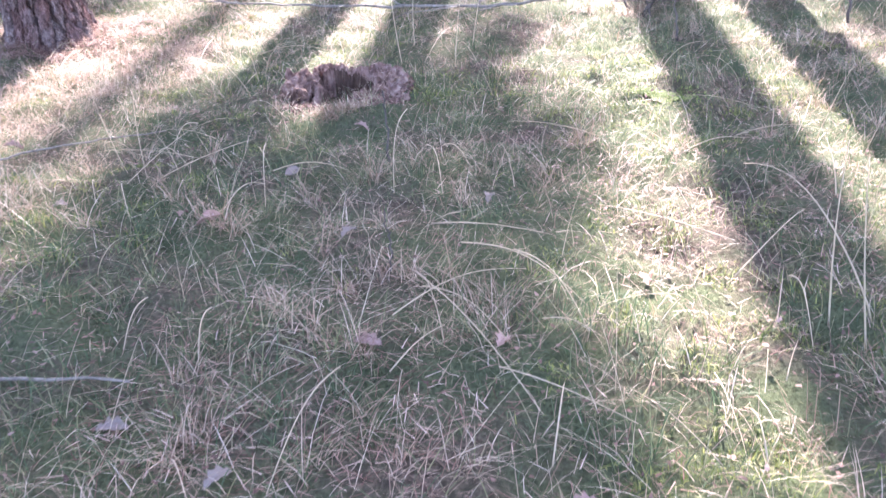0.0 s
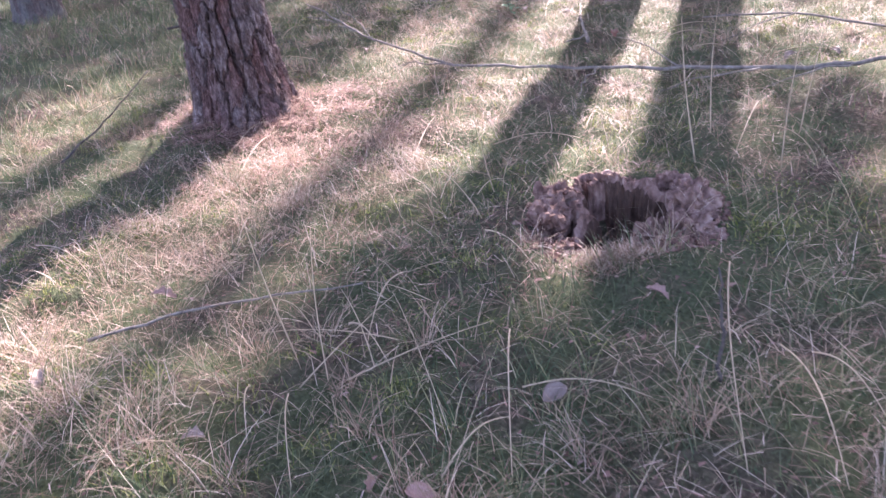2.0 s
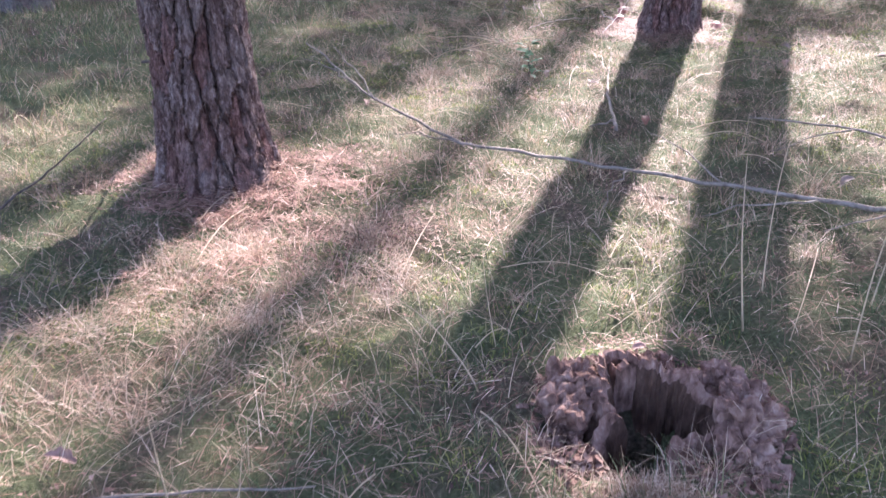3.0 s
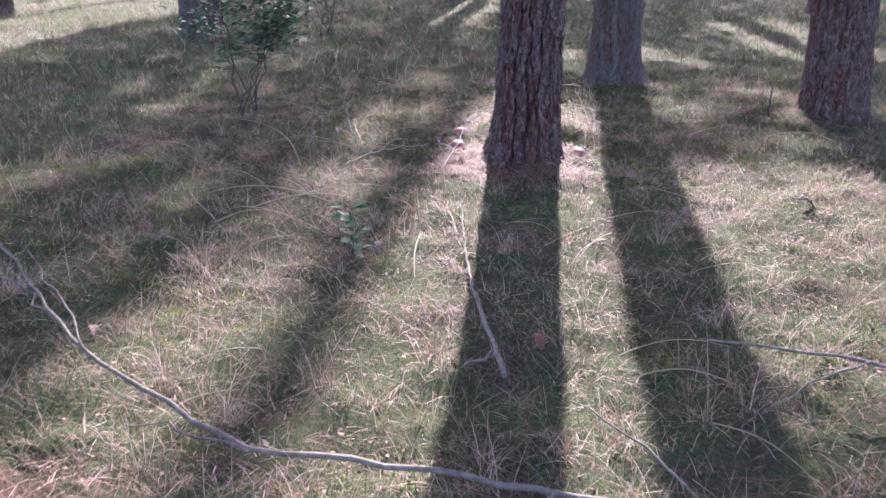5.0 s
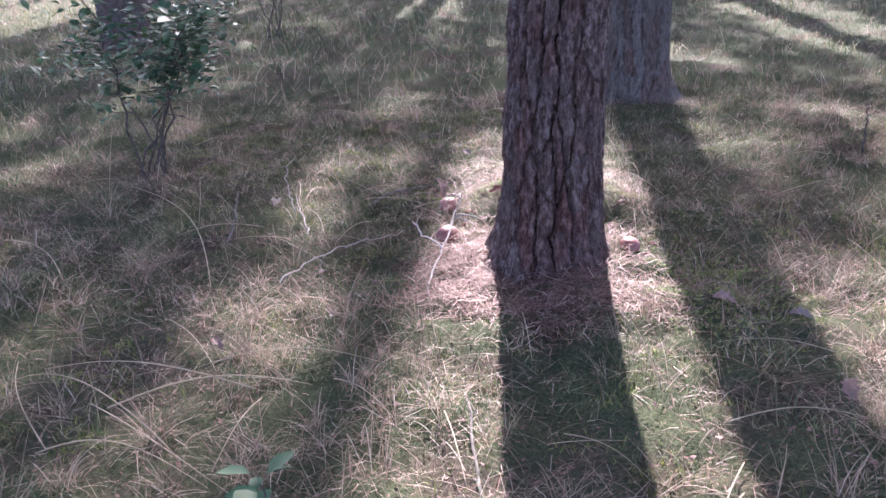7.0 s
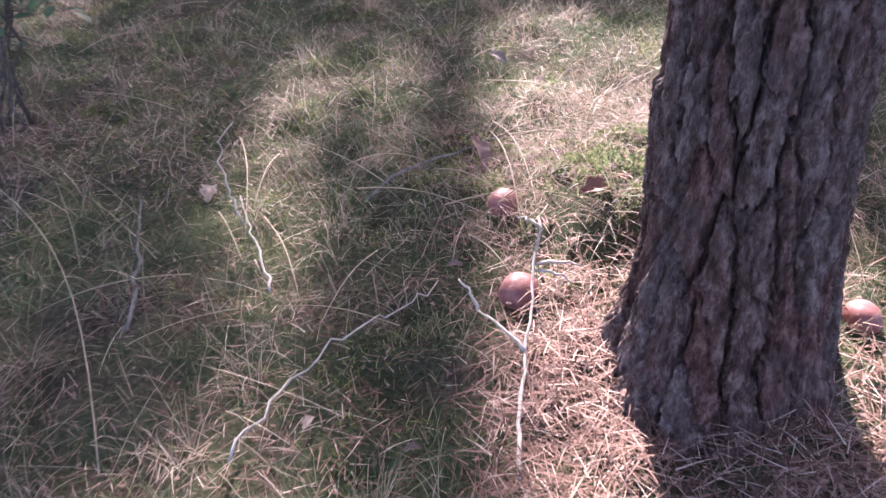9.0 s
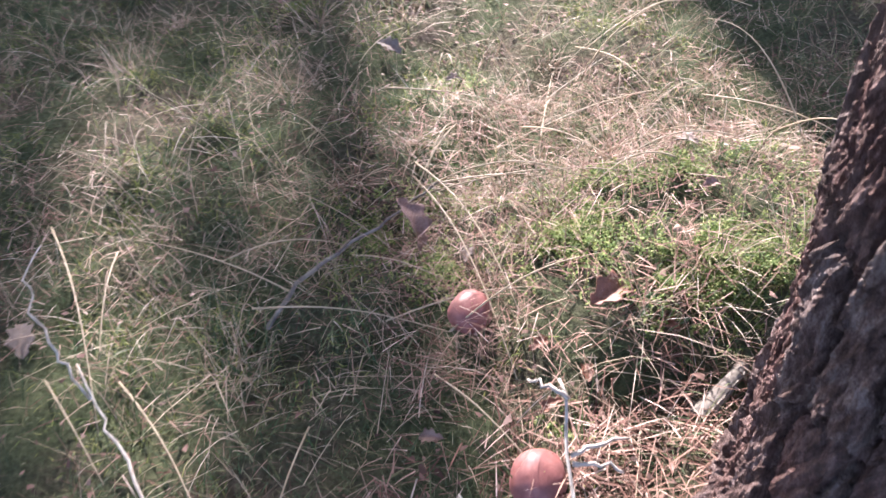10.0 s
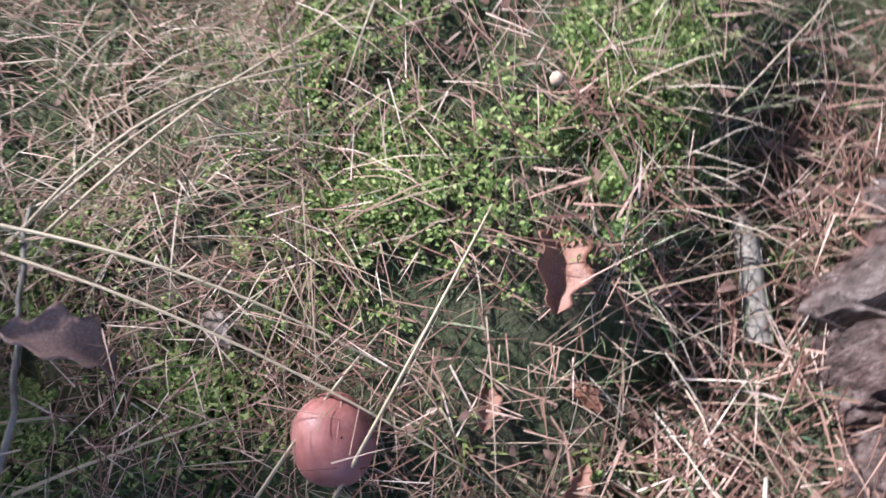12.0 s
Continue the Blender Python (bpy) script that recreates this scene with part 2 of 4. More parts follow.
def sheet(nu, nv, closed):
    """Quads of a grid of nv rows of nu points."""
    i, j = np.meshgrid(np.arange(nu if closed else nu - 1), np.arange(nv - 1))
    i, j = i.ravel(), j.ravel()
    k = (i + 1) % nu
    return np.stack([j * nu + i, j * nu + k, (j + 1) * nu + k, (j + 1) * nu + i], 1)


def tube(points, radii, sides=6, rough=0.0):
    """A tapered round rod along points, closed at its ends."""
    pts = np.asarray(points, float)
    n = len(pts)
    d = np.gradient(pts, axis=0)
    d /= np.linalg.norm(d, axis=1)[:, None] + 1e-9
    ref = np.array([0.31, 0.2, 0.93])
    u = np.cross(d, ref)
    u /= np.linalg.norm(u, axis=1)[:, None] + 1e-9
    w = np.cross(d, u)
    a = np.linspace(0, 2 * np.pi, sides, endpoint=False)
    r = np.asarray(radii, float)[:, None] * (1 + rough * (rng.random((n, sides)) - 0.5))
    ring = pts[:, None] + r[..., None] * (np.cos(a)[None, :, None] * u[:, None] + np.sin(a)[None, :, None] * w[:, None])
    faces = sheet(sides, n, True)
    ends = np.stack([np.arange(sides)[::-1], (n - 1) * sides + np.arange(sides)])
    return ring.reshape(-1, 3), faces, ends


def rods(name, runs, material, parent=None, label="", sides=6):
    """Several rods that grow together as one mesh."""
    vs, quads, ends, base = [], [], [], 0
    for pts, radii in runs:
        v, q, e = tube(pts, radii, sides, 0.25)
        vs.append(v), quads.append(q + base), ends.append(e + base)
        base += len(v)
    return solid(name, fast_mesh(name, np.concatenate(vs), [np.concatenate(quads), np.concatenate(ends)]), material, parent, label)


def bent(a, b, n=9, sag=0.0, wander=0.02):
    """Points from a to b, with a few soft kinks."""
    a, b = np.asarray(a, float), np.asarray(b, float)
    s = np.linspace(0, 1, n)[:, None]
    p = a + (b - a) * s
    p[:, 2] += sag * 4 * (s * (1 - s))[:, 0]
    k = rng.normal(0, wander, (n, 3))
    k[0] = k[-1] = 0
    k[:, 2] *= 0.4
    return p + k


def blades(x, y, z, heading, length, tilt0, tilt1, width, segs=3, twist=0.0):
    """Tapering blades of grass that bend over towards their heading."""
    n = len(x)
    pos = np.stack([x, y, z], 1).astype(float)
    h = np.stack([np.cos(heading), np.sin(heading), np.zeros(n)], 1)
    side = np.stack([-np.sin(heading + twist), np.cos(heading + twist), np.zeros(n)], 1)
    rows = []
    for k in range(segs + 1):
        s = k / segs
        if k:
            th = tilt0 + (tilt1 - tilt0) * (s - 0.5 / segs)
            pos = pos + (length / segs)[:, None] * (np.sin(th)[:, None] * h + np.cos(th)[:, None] * np.array([0, 0, 1.0]))
        if k < segs:
            w = (width * (1 - 0.55 * s) * 0.5)[:, None]
            rows += [pos - side * w, pos + side * w]
        else:
            rows.append(pos)
    verts = np.stack(rows, 1)
    m = 2 * segs + 1
    base = np.arange(n)[:, None] * m
    quads = np.concatenate([base + np.array([2 * k, 2 * k + 1, 2 * k + 3, 2 * k + 2]) for k in range(segs - 1)]) if segs > 1 else np.zeros((0, 4), int)
    tris = base + np.array([m - 3, m - 2, m - 1])
    return verts.reshape(-1, 3), quads, tris


def strands(name, data, material, label, category):
    v, q, t = data
    ob = solid(name, fast_mesh(name, v, [q, t] if len(q) else [t]), material)
    return tagged(ob, label, category, kind="stuff")


def bare(x, y, extra=0.0):
    """Where a trunk or the stump stands, and no blade grows."""
    out = np.hypot(x - STUMP[0], (y - STUMP[1]) * 1.05) < 0.185 + extra
    for tx, ty, d, flare, *_ in TREES:
        out |= np.hypot(x - tx, y - ty) < d / 2 + flare * 0.7 + extra
    return out


def litter_at(x, y):
    """How much fallen needles take the grass's place, 0 to 1."""
    edge = 0.44 + 0.5 * (waves(x, y, 5.0, 33) - 0.5)
    a = np.exp(-((np.hypot(x + 0.26, y - 8.14) / edge) ** 4)) * (0.55 + 0.45 * np.clip(1.2 - 2.2 * (x + 0.2), 0, 1))
    b = 0.85 * np.exp(-((np.hypot(x + 1.6, y - 4.5) / edge) ** 4))
    b = np.maximum(b, 0.22 * np.exp(-((np.hypot((x + 1.2) / 0.45, (y - 3.9) / 1.0)) ** 4)))
    c = 0.6 * np.exp(-((np.hypot(x - 2.0, y - 9.6) / 0.55) ** 4))
    e = 0.6 * np.exp(-((np.hypot(x - 0.65, y - 11.15) / 0.5) ** 4))
    rim = 0.7 * np.exp(-(np.hypot((x - 0.12) / 0.2, (y - 3.62) / 0.14) ** 4))
    return np.maximum(np.maximum(np.maximum(a, b), np.maximum(c, e)), rim)


# ---- ground ----
def build_ground():
    near = np.concatenate([np.linspace(-400, -60, 8), np.linspace(-40, -9, 20), np.linspace(-8, -3.6, 30), np.linspace(-3.5, 3.2, 170), np.linspace(3.3, 8, 25), np.linspace(9, 40, 20), np.linspace(60, 400, 8)])
    ahead = np.concatenate([np.linspace(-400, -30, 8), np.linspace(-20, -2, 16), np.linspace(-1.5, 12, 330), np.linspace(12.1, 20, 80), np.linspace(20.5, 50, 50), np.linspace(60, 400, 10)])
    gx, gy = np.meshgrid(near, ahead)
    v = np.stack([gx, gy, ground_z(gx, gy)], -1).reshape(-1, 3)
    ob = solid("ground", fast_mesh("ground", v, [sheet(len(near), len(ahead), False)]), SOIL)
    tagged(ob, "mossy pine forest floor of soil and litter", "ground", kind="structure")


build_ground()


# ---- trees ----
def bark_relief(u, v, cell_u, cell_v, seed):
    """Flat plates of bark parted by deep upright cracks: 0 in a crack, 1 on a plate, and each plate's own tone. u runs round the trunk in whole cells."""
    nu = max(6, round(u.max() / cell_u))
    turn = u / u.max() * 2 * np.pi
    cu0, su0 = np.cos(turn) * 2.2, np.sin(turn) * 2.2
    gu = u / u.max() * nu + 0.45 * (waves(cu0 + seed, su0 + v * 4.0, 1.3, seed) - 0.5) + 0.4 * (waves(cu0 * 6 + seed, su0 * 6 + v * 22, 1.3, seed + 5) - 0.5)
    gv = v / cell_v + 0.5 * np.sin(turn * 3) + 0.5 * (waves(cu0 * 4, su0 * 4 + v * 9, 1.3, seed + 8) - 0.5)
    iu, iv = np.floor(gu), np.floor(gv)
    f1, f2 = np.full(u.shape, 9.0), np.full(u.shape, 9.0)
    x1, x2, tone = np.zeros(u.shape), np.zeros(u.shape), np.zeros(u.shape)
    for a in (-1, 0, 1):
        for b in (-1, 0, 1):
            cu, cv = iu + a, iv + b
            wrap = np.mod(cu, nu)
            px, py = cu + 0.12 + 0.76 * hashed(wrap, cv, seed), cv + 0.1 + 0.8 * hashed(wrap, cv, seed + 1)
            d = np.hypot(gu - px, (gv - py) * 0.8)
            closer = d < f1
            second = ~closer & (d < f2)
            x2 = np.where(closer, x1, np.where(second, px, x2))
            f2 = np.where(closer, f1, np.where(second, d, f2))
            x1 = np.where(closer, px, x1)
            tone = np.where(closer, hashed(wrap, cv, seed + 2), tone)
            f1 = np.where(closer, d, f1)
    # cracks that run upright gape, those across are shallow steps
    gape = np.clip(np.abs(x1 - x2) / 0.7, 0.25, 1)
    k = np.clip((f2 - f1) / (0.06 + 0.12 * gape), 0, 1)
    crack = 1 - k ** 0.8
    return 1 - crack * gape - 0.4 * (1 - tone), tone


def trunk_mesh(name, d, flare, lean_x, lean_y, sides, rows, low, high, depth, seed, heel=0.0):
    """A pine's trunk from height low to high, with root flare and bark."""
    a = np.linspace(0, 2 * np.pi, sides, endpoint=False)
    h = np.linspace(low, high, rows)
    A, Hh = np.meshgrid(a, h)
    r = d / 2 * (1 - 0.018 * np.clip(Hh, 0, 30))
    toes = 0.55 + 0.45 * np.sin(A * 4 + seed) * np.sin(A * 3 + seed * 2.1 + 1)
    r = r + flare * toes * np.exp(-np.clip(Hh + 0.02, -0.3, 9) / 0.12) + flare * 0.35 * np.exp(-np.clip(Hh, 0, 9) / 0.4)
    r = r + heel * np.clip(np.sin(A + 0.1), 0, 1) ** 2 * np.exp(-np.clip(Hh, 0, 9) / 0.3)
    wob = 0.02 * (waves(np.cos(A) * 1.1 + seed, Hh * 1.6 + np.sin(A) * 1.1, 1.2, seed) - 0.5)
    r = r + wob
    if depth:
        U = A / (2 * np.pi) * (np.pi * d)
        U = np.concatenate([U, np.full((rows, 1), np.pi * d)], 1)
        V = np.concatenate([Hh, Hh[:, :1]], 1)
        rel, tone = bark_relief(U, V, 0.066, 0.2, seed)
        rel, tone = rel[:, :-1], tone[:, :-1]
        small = bark_relief(U, V, 0.026, 0.06, seed + 40)[0][:, :-1]
        ca, sa = np.cos(A) * d * 20, np.sin(A) * d * 20
        r = r + depth * (rel - 0.7) + depth * 0.13 * (small - 0.6) + depth * 0.22 * (np.floor(waves(ca + seed, Hh * 9 + sa, 1.6, seed + 9) * 6) / 6 - 0.5) + depth * 0.3 * (waves(ca * 1.5, sa * 1.5 + Hh * 28, 2.2, seed + 19) - 0.5)
    x = np.cos(A) * r + lean_x * np.clip(Hh, 0, 30) + 0.02 * np.sin(Hh * 1.3 + seed) * np.clip(Hh, 0, 1)
    y = np.sin(A) * r + lean_y * np.clip(Hh, 0, 30)
    me = fast_mesh(name, np.stack([x, y, Hh], -1).reshape(-1, 3), [sheet(sides, rows, True)], sides < 200)
    if depth:
        me.attributes.new("plate_tone", "FLOAT", "POINT").data.foreach_set("value", tone.astype(np.float32).ravel())
    return me


# where the sun reaches the ground: x from, x to, y from, y to
LIT = [
    (-1.56, -0.68, 1.8, 4.5), (-1.56, -0.79, 4.3, 6.2), (-1.8, -0.93, 5.3, 6.35), (-0.68, 0.5, 5.0, 8.7), (0.5, 1.6, 5.6, 8.1), (-0.65, 0.36, 8.5, 10.25), (-0.68, 0.32, 4.2, 5.1), (-0.1, 0.3, 3.12, 4.3),
    (1.13, 1.6, 0.3, 5.1), (1.04, 1.78, -1.0, 1.75), (1.18, 1.75, 1.6, 2.2), (1.6, 3.2, 2.2, 8.15), (-3.2, -1.47, 2.9, 5.0),
    (-18.0, -6.6, 9.0, 34.0), (-1.42, -1.2, 9.1, 9.8), (-1.75, -0.9, 17.0, 24.0), (2.7, 4.0, 13.2, 18.0), (0.2, 1.5, 13.2, 14.4),
]


# where half the tufts are left out, so the crowns let some sun through
THIN = [(-2.4, -0.75, 6.4, 8.3), (-1.5, -1.05, 8.9, 10.1), (0.6, 2.2, 8.3, 11.5), (-0.8, 0.9, 1.7, 3.0)]


def pine(x, y, d, flare, lean_x, lean_y, bark, near, seed, tall=17.0):
    ob = empty_at("pine_tree", pose(x, y, gz(x, y)))
    if near:
        trunk = solid("trunk", trunk_mesh("trunk", d, flare, lean_x, lean_y, 260, 420, -0.15, 2.3, 0.048, seed, 0.035 if y > 8 else 0.0), bark, ob)
    else:
        fine = y < 12
        trunk = solid("trunk", trunk_mesh("trunk", d, flare, lean_x, lean_y, 110 if fine else 64, 150 if fine else 80, -0.15, 2.3, 0.032, seed), bark, ob)
    solid("upper_trunk", trunk_mesh("upper_trunk", d, 0, lean_x, lean_y, 20, 14, 2.28, tall, 0, seed), bark, ob)
    return ob


trees = [(pine(*t, seed=31 + 7 * k), t) for k, t in enumerate(TREES)]

# the wood beyond: further trunks, added to cast shade, mostly unseen or far off
ADDED_PINES = [(-0.46, 27.5), (-1.25, 31.0), (-6.4, 19.8), (-3.9, 28.0), (-6.3, 23.0), (-9.5, 18.0), (-11.0, 27.0), (-13.5, 13.0), (-9.0, 36.0), (-4.5, 38.0), (1.05, 36.0),
        (3.3, 26.0), (6.8, 14.0), (8.5, 24.0), (5.5, 32.0), (10.5, 18.0), (12.0, 30.0), (8.5, 9.0), (-10.5, 4.0), (-8.0, -3.0), (6.0, 0.0), (5.0, -7.0), (-4.0, -8.0), (0.85, 30.0)]
for k, (bx, by) in enumerate(ADDED_PINES):
    bx += 0.013 * (by - 7)
    t = (bx, by, 0.36 if k == 0 else 0.36 + 0.16 * float(hashed(k, 3, 1)), 0.05, 0.0, 0.0, BARK_RED if k % 2 else BARK_GREY, 0)
    ob = empty_at("pine_tree", pose(bx, by, gz(bx, by)))
    solid("trunk", trunk_mesh("trunk", t[2], t[3], 0, 0, 32, 36, -0.2, 3.0, 0.02, 200 + k), t[6], ob)
    solid("upper_trunk", trunk_mesh("upper_trunk", t[2], 0, 0, 0, 16, 12, 2.98, 18.0, 0, 200 + k), t[6], ob)
    trees.append((ob, t))


def grow_shade_crowns():
    """Whorls of unseen needle tufts, added atop the pines to shade ground outside LIT."""
    tufts = {k: [] for k in range(len(trees))}
    place = np.array([(t[0], t[1]) for _, t in trees])
    # ground points to shade; each tuft goes up the sun's way from one
    want = rng.random((17000, 2)) * np.array([26.0, 42.0]) + np.array([-15.0, -8.0])
    want = np.concatenate([want, rng.random((200, 2)) * np.array([2.0, 4.3]) + np.array([-0.9, -1.0])])
    for px, py in want:
        if any(a - 0.13 < px < b + 0.13 and c - 0.25 < py < e + 0.25 for a, b, c, e in LIT):
            continue
        if any(a < px < b and c < py < e for a, b, c, e in THIN) and rng.random() < 0.5:
            continue
        yy = place[:, 1] + rng.uniform(-2.6, 2.6, len(place))
        z = (yy - py) * SUN_SLOPE
        xx = px + SUN_X * (yy - py)
        fit_for = np.flatnonzero((z > 5.2) & (z < 17) & (np.abs(xx - place[:, 0]) < 3.6))
        if len(fit_for):
            k = int(rng.choice(fit_for))
            tufts[k].append((xx[k] - place[k, 0], yy[k] - place[k, 1], z[k]))
    for k, (ob, t) in enumerate(trees):
        if not tufts[k]:
            continue
        c = np.array(tufts[k])
        n = 9
        cc = np.repeat(c, n, 0)
        m = len(cc)
        off = rng.normal(0, 1, (m, 3))
        off *= (0.24 * rng.random(m) ** 0.4 / (np.linalg.norm(off, axis=1) + 1e-9))[:, None]
        p = cc + off
        data = blades(p[:, 0], p[:, 1], p[:, 2], rng.random(m) * 6.283, rng.uniform(0.22, 0.36, m), rng.uniform(0.3, 1.6, m), rng.uniform(0.8, 2.2, m), rng.uniform(0.11, 0.18, m), 2)
        bole = next(c for c in ob.children if c.name.startswith("upper_trunk"))
        solid("shade_crown", fast_mesh("shade_crown", data[0], [data[1], data[2]]), CROWN, ob, "unseen dark green needle tufts set to shade the ground")
        for q in c[:: max(1, len(c) // 8)]:
            f = np.linspace(0, 1, 4)[:, None]
            foot = np.array([t[4] * q[2], t[5] * q[2], q[2] - 0.5])
            rods("limb", [(foot + (q - foot) * f, np.linspace(0.04, 0.012, 4))], t[6], bole, "", 5)


grow_shade_crowns()
names = {BARK_RED: "reddish", BARK_GREY: "grey"}
for k, (ob, t) in enumerate(trees):
    if k == 0:
        text = "thick pine with deeply cracked reddish-grey bark, mushrooms at its foot"
    elif k == 1:
        text = "leaning pine with plated purplish-brown bark in dry grass"
    else:
        # this text also goes to the unseen pines added for shade
        text = "tall pine trunk with cracked %s bark in the grass" % names[t[6]]
    tagged(ob, text, "tree", "pine trees of the wood")


# ---- hollow stump ----
def stump():
    sx, sy = STUMP
    ob = empty_at("tree_stump", pose(sx, sy, gz(sx, sy + 0.25)))
    sides, rows = 150, 22
    a = np.linspace(0, 2 * np.pi, sides, endpoint=False)
    back = (np.sin(a) + 1) / 2
    step = np.floor(waves(a * 2.2, a * 0, 1.0, 3, 1) * 4) / 4
    top = -0.01 + 0.085 * back ** 0.6 + 0.04 * step + 0.05 * (waves(a * 9, a * 0, 1, 6, 2) - 0.5)
    top = top - 0.11 * np.exp(-((a - 4.5) / 0.7) ** 4)
    outer = 0.165 + 0.03 * np.sin(3 * a + 1) + 0.035 * (waves(a * 6, a * 0, 1, 8, 3) - 0.5)
    inner = outer - 0.035 - 0.025 * waves(a * 4, a * 0, 1, 12, 2)
    lay = []
    for k in range(rows):
        s = k / (rows - 1)
        if s < 0.5:
            q = s / 0.5
            r, z = outer + 0.045 * (1 - q) ** 2, -0.1 + (top + 0.1) * q
        else:
            q = (s - 0.5) / 0.5
            r, z = outer - (outer - inner) * min(1, q * 3), top - 0.008 - (top + 0.2) * max(0.0, q - 0.2) / 0.8 * 1.25
        g = 0.018 * (waves(a * 14, np.full(sides, s * 3.0), 1, 21, 3) - 0.5) * (1 if s < 0.5 else 0.35) + 0.03 * (waves(a * 16, np.full(sides, s * 7.0), 1, 33, 3) - 0.5) * 0.25 + 0.05 * (np.floor(waves(a * 2.6, np.full(sides, s * 1.2), 1, 37, 1) * 4) / 4 - 0.5)
        lay.append(np.stack([np.cos(a) * (r + g), np.sin(a) * (r + g) * 0.95, z + 0.012 * (waves(a * 20, np.full(sides, s * 9), 1, 5, 2) - 0.5)], 1))
    cutoff = 14
    solid("stump_wall", fast_mesh("stump_wall", np.concatenate(lay[:cutoff]), [sheet(sides, cutoff, True)], False), ROT, ob, "crumbling purplish-brown rotten wood")
    solid("hollow_wall", fast_mesh("hollow_wall", np.concatenate(lay[cutoff - 1:]), [sheet(sides, rows - cutoff + 1, True)], False), ROT_DARK, ob, "rotten wood inside the hollow, darker than outside")
    # broken slabs of wood that stand round the hollow
    for ang, rad, wide, tall, thick, tip in ((2.2, 0.140, 0.09, 0.16, 0.035, 0.1), (1.72, 0.132, 0.085, 0.13, 0.03, -0.05), (1.2, 0.145, 0.10, 0.15, 0.04, 0.12), (0.75, 0.170, 0.07, 0.10, 0.04, 0.3), (0.3, 0.187, 0.08, 0.075, 0.05, 0.4),
                                             (-0.25, 0.187, 0.09, 0.06, 0.05, 0.5), (2.75, 0.170, 0.07, 0.085, 0.04, 0.3), (3.3, 0.178, 0.06, 0.06, 0.04, 0.45)):
        nu, nv = 14, 12
        uu, vv = np.meshgrid(np.linspace(-1, 1, nu), np.linspace(0, 1, nv))
        edge = tall * 0.8 * (0.8 + 0.4 * waves(uu * 1.3 + ang * 5, uu * 0, 1.6, 4, 3))
        sides_of = []
        for face in (1, -1):
            t = face * thick / 2 * (1 - 0.35 * vv ** 2) + 0.022 * (waves(uu * 1.2 + ang * 3, vv * 1.5 + face, 1.5, 15, 3) - 0.5)
            sides_of.append(np.stack([uu * wide / 2 * (1 - 0.2 * vv), t, vv * edge - 0.05], -1).reshape(-1, 3))
        q = sheet(nu, nv, False)
        n1 = nu * nv
        rim = list(range(0, nu)) + [nu * r + nu - 1 for r in range(1, nv)] + [n1 - 1 - i for i in range(1, nu)] + [nu * r for r in range(nv - 2, 0, -1)]
        loop = np.array([[rim[i], rim[(i + 1) % len(rim)], n1 + rim[(i + 1) % len(rim)], n1 + rim[i]] for i in range(len(rim))])
        slab = solid("wood_slab", fast_mesh("wood_slab", np.concatenate(sides_of), [np.concatenate([q, q[:, ::-1] + n1, loop])], False), ROT, ob)
        slab.matrix_local = pose(math.cos(ang) * rad, math.sin(ang) * rad, 0, 0, 0, math.degrees(ang) + 90) @ pose(0, 0, 0, math.degrees(tip) * -0.4, 0, 0)
    # dark bed of the hollow
    n = 24
    uu, vv = np.meshgrid(np.linspace(-0.14, 0.14, n), np.linspace(-0.14, 0.14, n))
    bed = np.stack([uu, vv, -0.23 + 0.9 * (uu ** 2 + vv ** 2) * 4 * 0.5 + 0.03 * (waves(uu, vv, 40, 3) - 0.5)], -1)
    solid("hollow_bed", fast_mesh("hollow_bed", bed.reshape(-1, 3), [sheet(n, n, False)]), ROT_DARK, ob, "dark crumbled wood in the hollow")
    # lumps of crumbling wood at its sides
    for ang, rad, w, d2, h2, z2 in ((0.1, 0.2, 0.075, 0.06, 0.06, 0.03), (-0.35, 0.21, 0.06, 0.055, 0.045, 0.01), (0.5, 0.22, 0.06, 0.06, 0.05, 0.035), (3.3, 0.2, 0.06, 0.055, 0.05, 0.02), (2.85, 0.21, 0.065, 0.05, 0.06, 0.03), (0.9, 0.23, 0.05, 0.05, 0.04, 0.04)):
        lump = bmesh.new()
        bmesh.ops.create_icosphere(lump, subdivisions=4, radius=1.0)
        for vert in lump.verts:
            c = vert.co.copy()
            cell = noise.voronoi(c * 1.7 + Vector((0, ang * 9, 0)))[0]
            block = min((cell[1] - cell[0]) / 0.18, 1.0)
            k = 0.75 + 0.45 * noise.noise(c * 1.5 + Vector((ang * 9, 0, 0))) + 0.32 * block + 0.09 * noise.noise(c * 7)
            vert.co = Vector((c.x * w, c.y * d2, min(c.z, 0.5 + 0.3 * noise.noise(c * 3)) * h2 * 1.4)) * max(k, 0.35)
        chunk = part("rotten_lump", lump, ROT, ob, "", False)
        chunk.matrix_local = pose(math.cos(ang) * rad, math.sin(ang) * rad * 0.95, z2, 0, 0, math.degrees(ang))
    # crumbs of wood fallen about it
    vs, fs, base = [], [], 0
    for k in range(900):
        an, r = rng.uniform(-1.1, 4.2), rng.uniform(0.17, 0.31)
        c = np.array([math.cos(an) * r, math.sin(an) * r * 0.95, 0.0])
        c[2] = gz(sx + c[0], sy + c[1]) - gz(sx, sy + 0.25) + rng.uniform(0.004, 0.05) * max(0.0, 1 - (r - 0.17) / 0.12)
        size = rng.uniform(0.004, 0.017)
        box = np.array([[i, j, l] for i in (-1, 1) for j in (-1, 1) for l in (-1, 1)], float) * size * np.array([1, 0.5, 0.35]) * rng.uniform(0.6, 1.3, (8, 3))
        rot = np.array(Euler(rng.uniform(-0.8, 0.8, 2).tolist() + [rng.uniform(0, 6.3)]).to_matrix())
        vs.append(box @ rot.T + c)
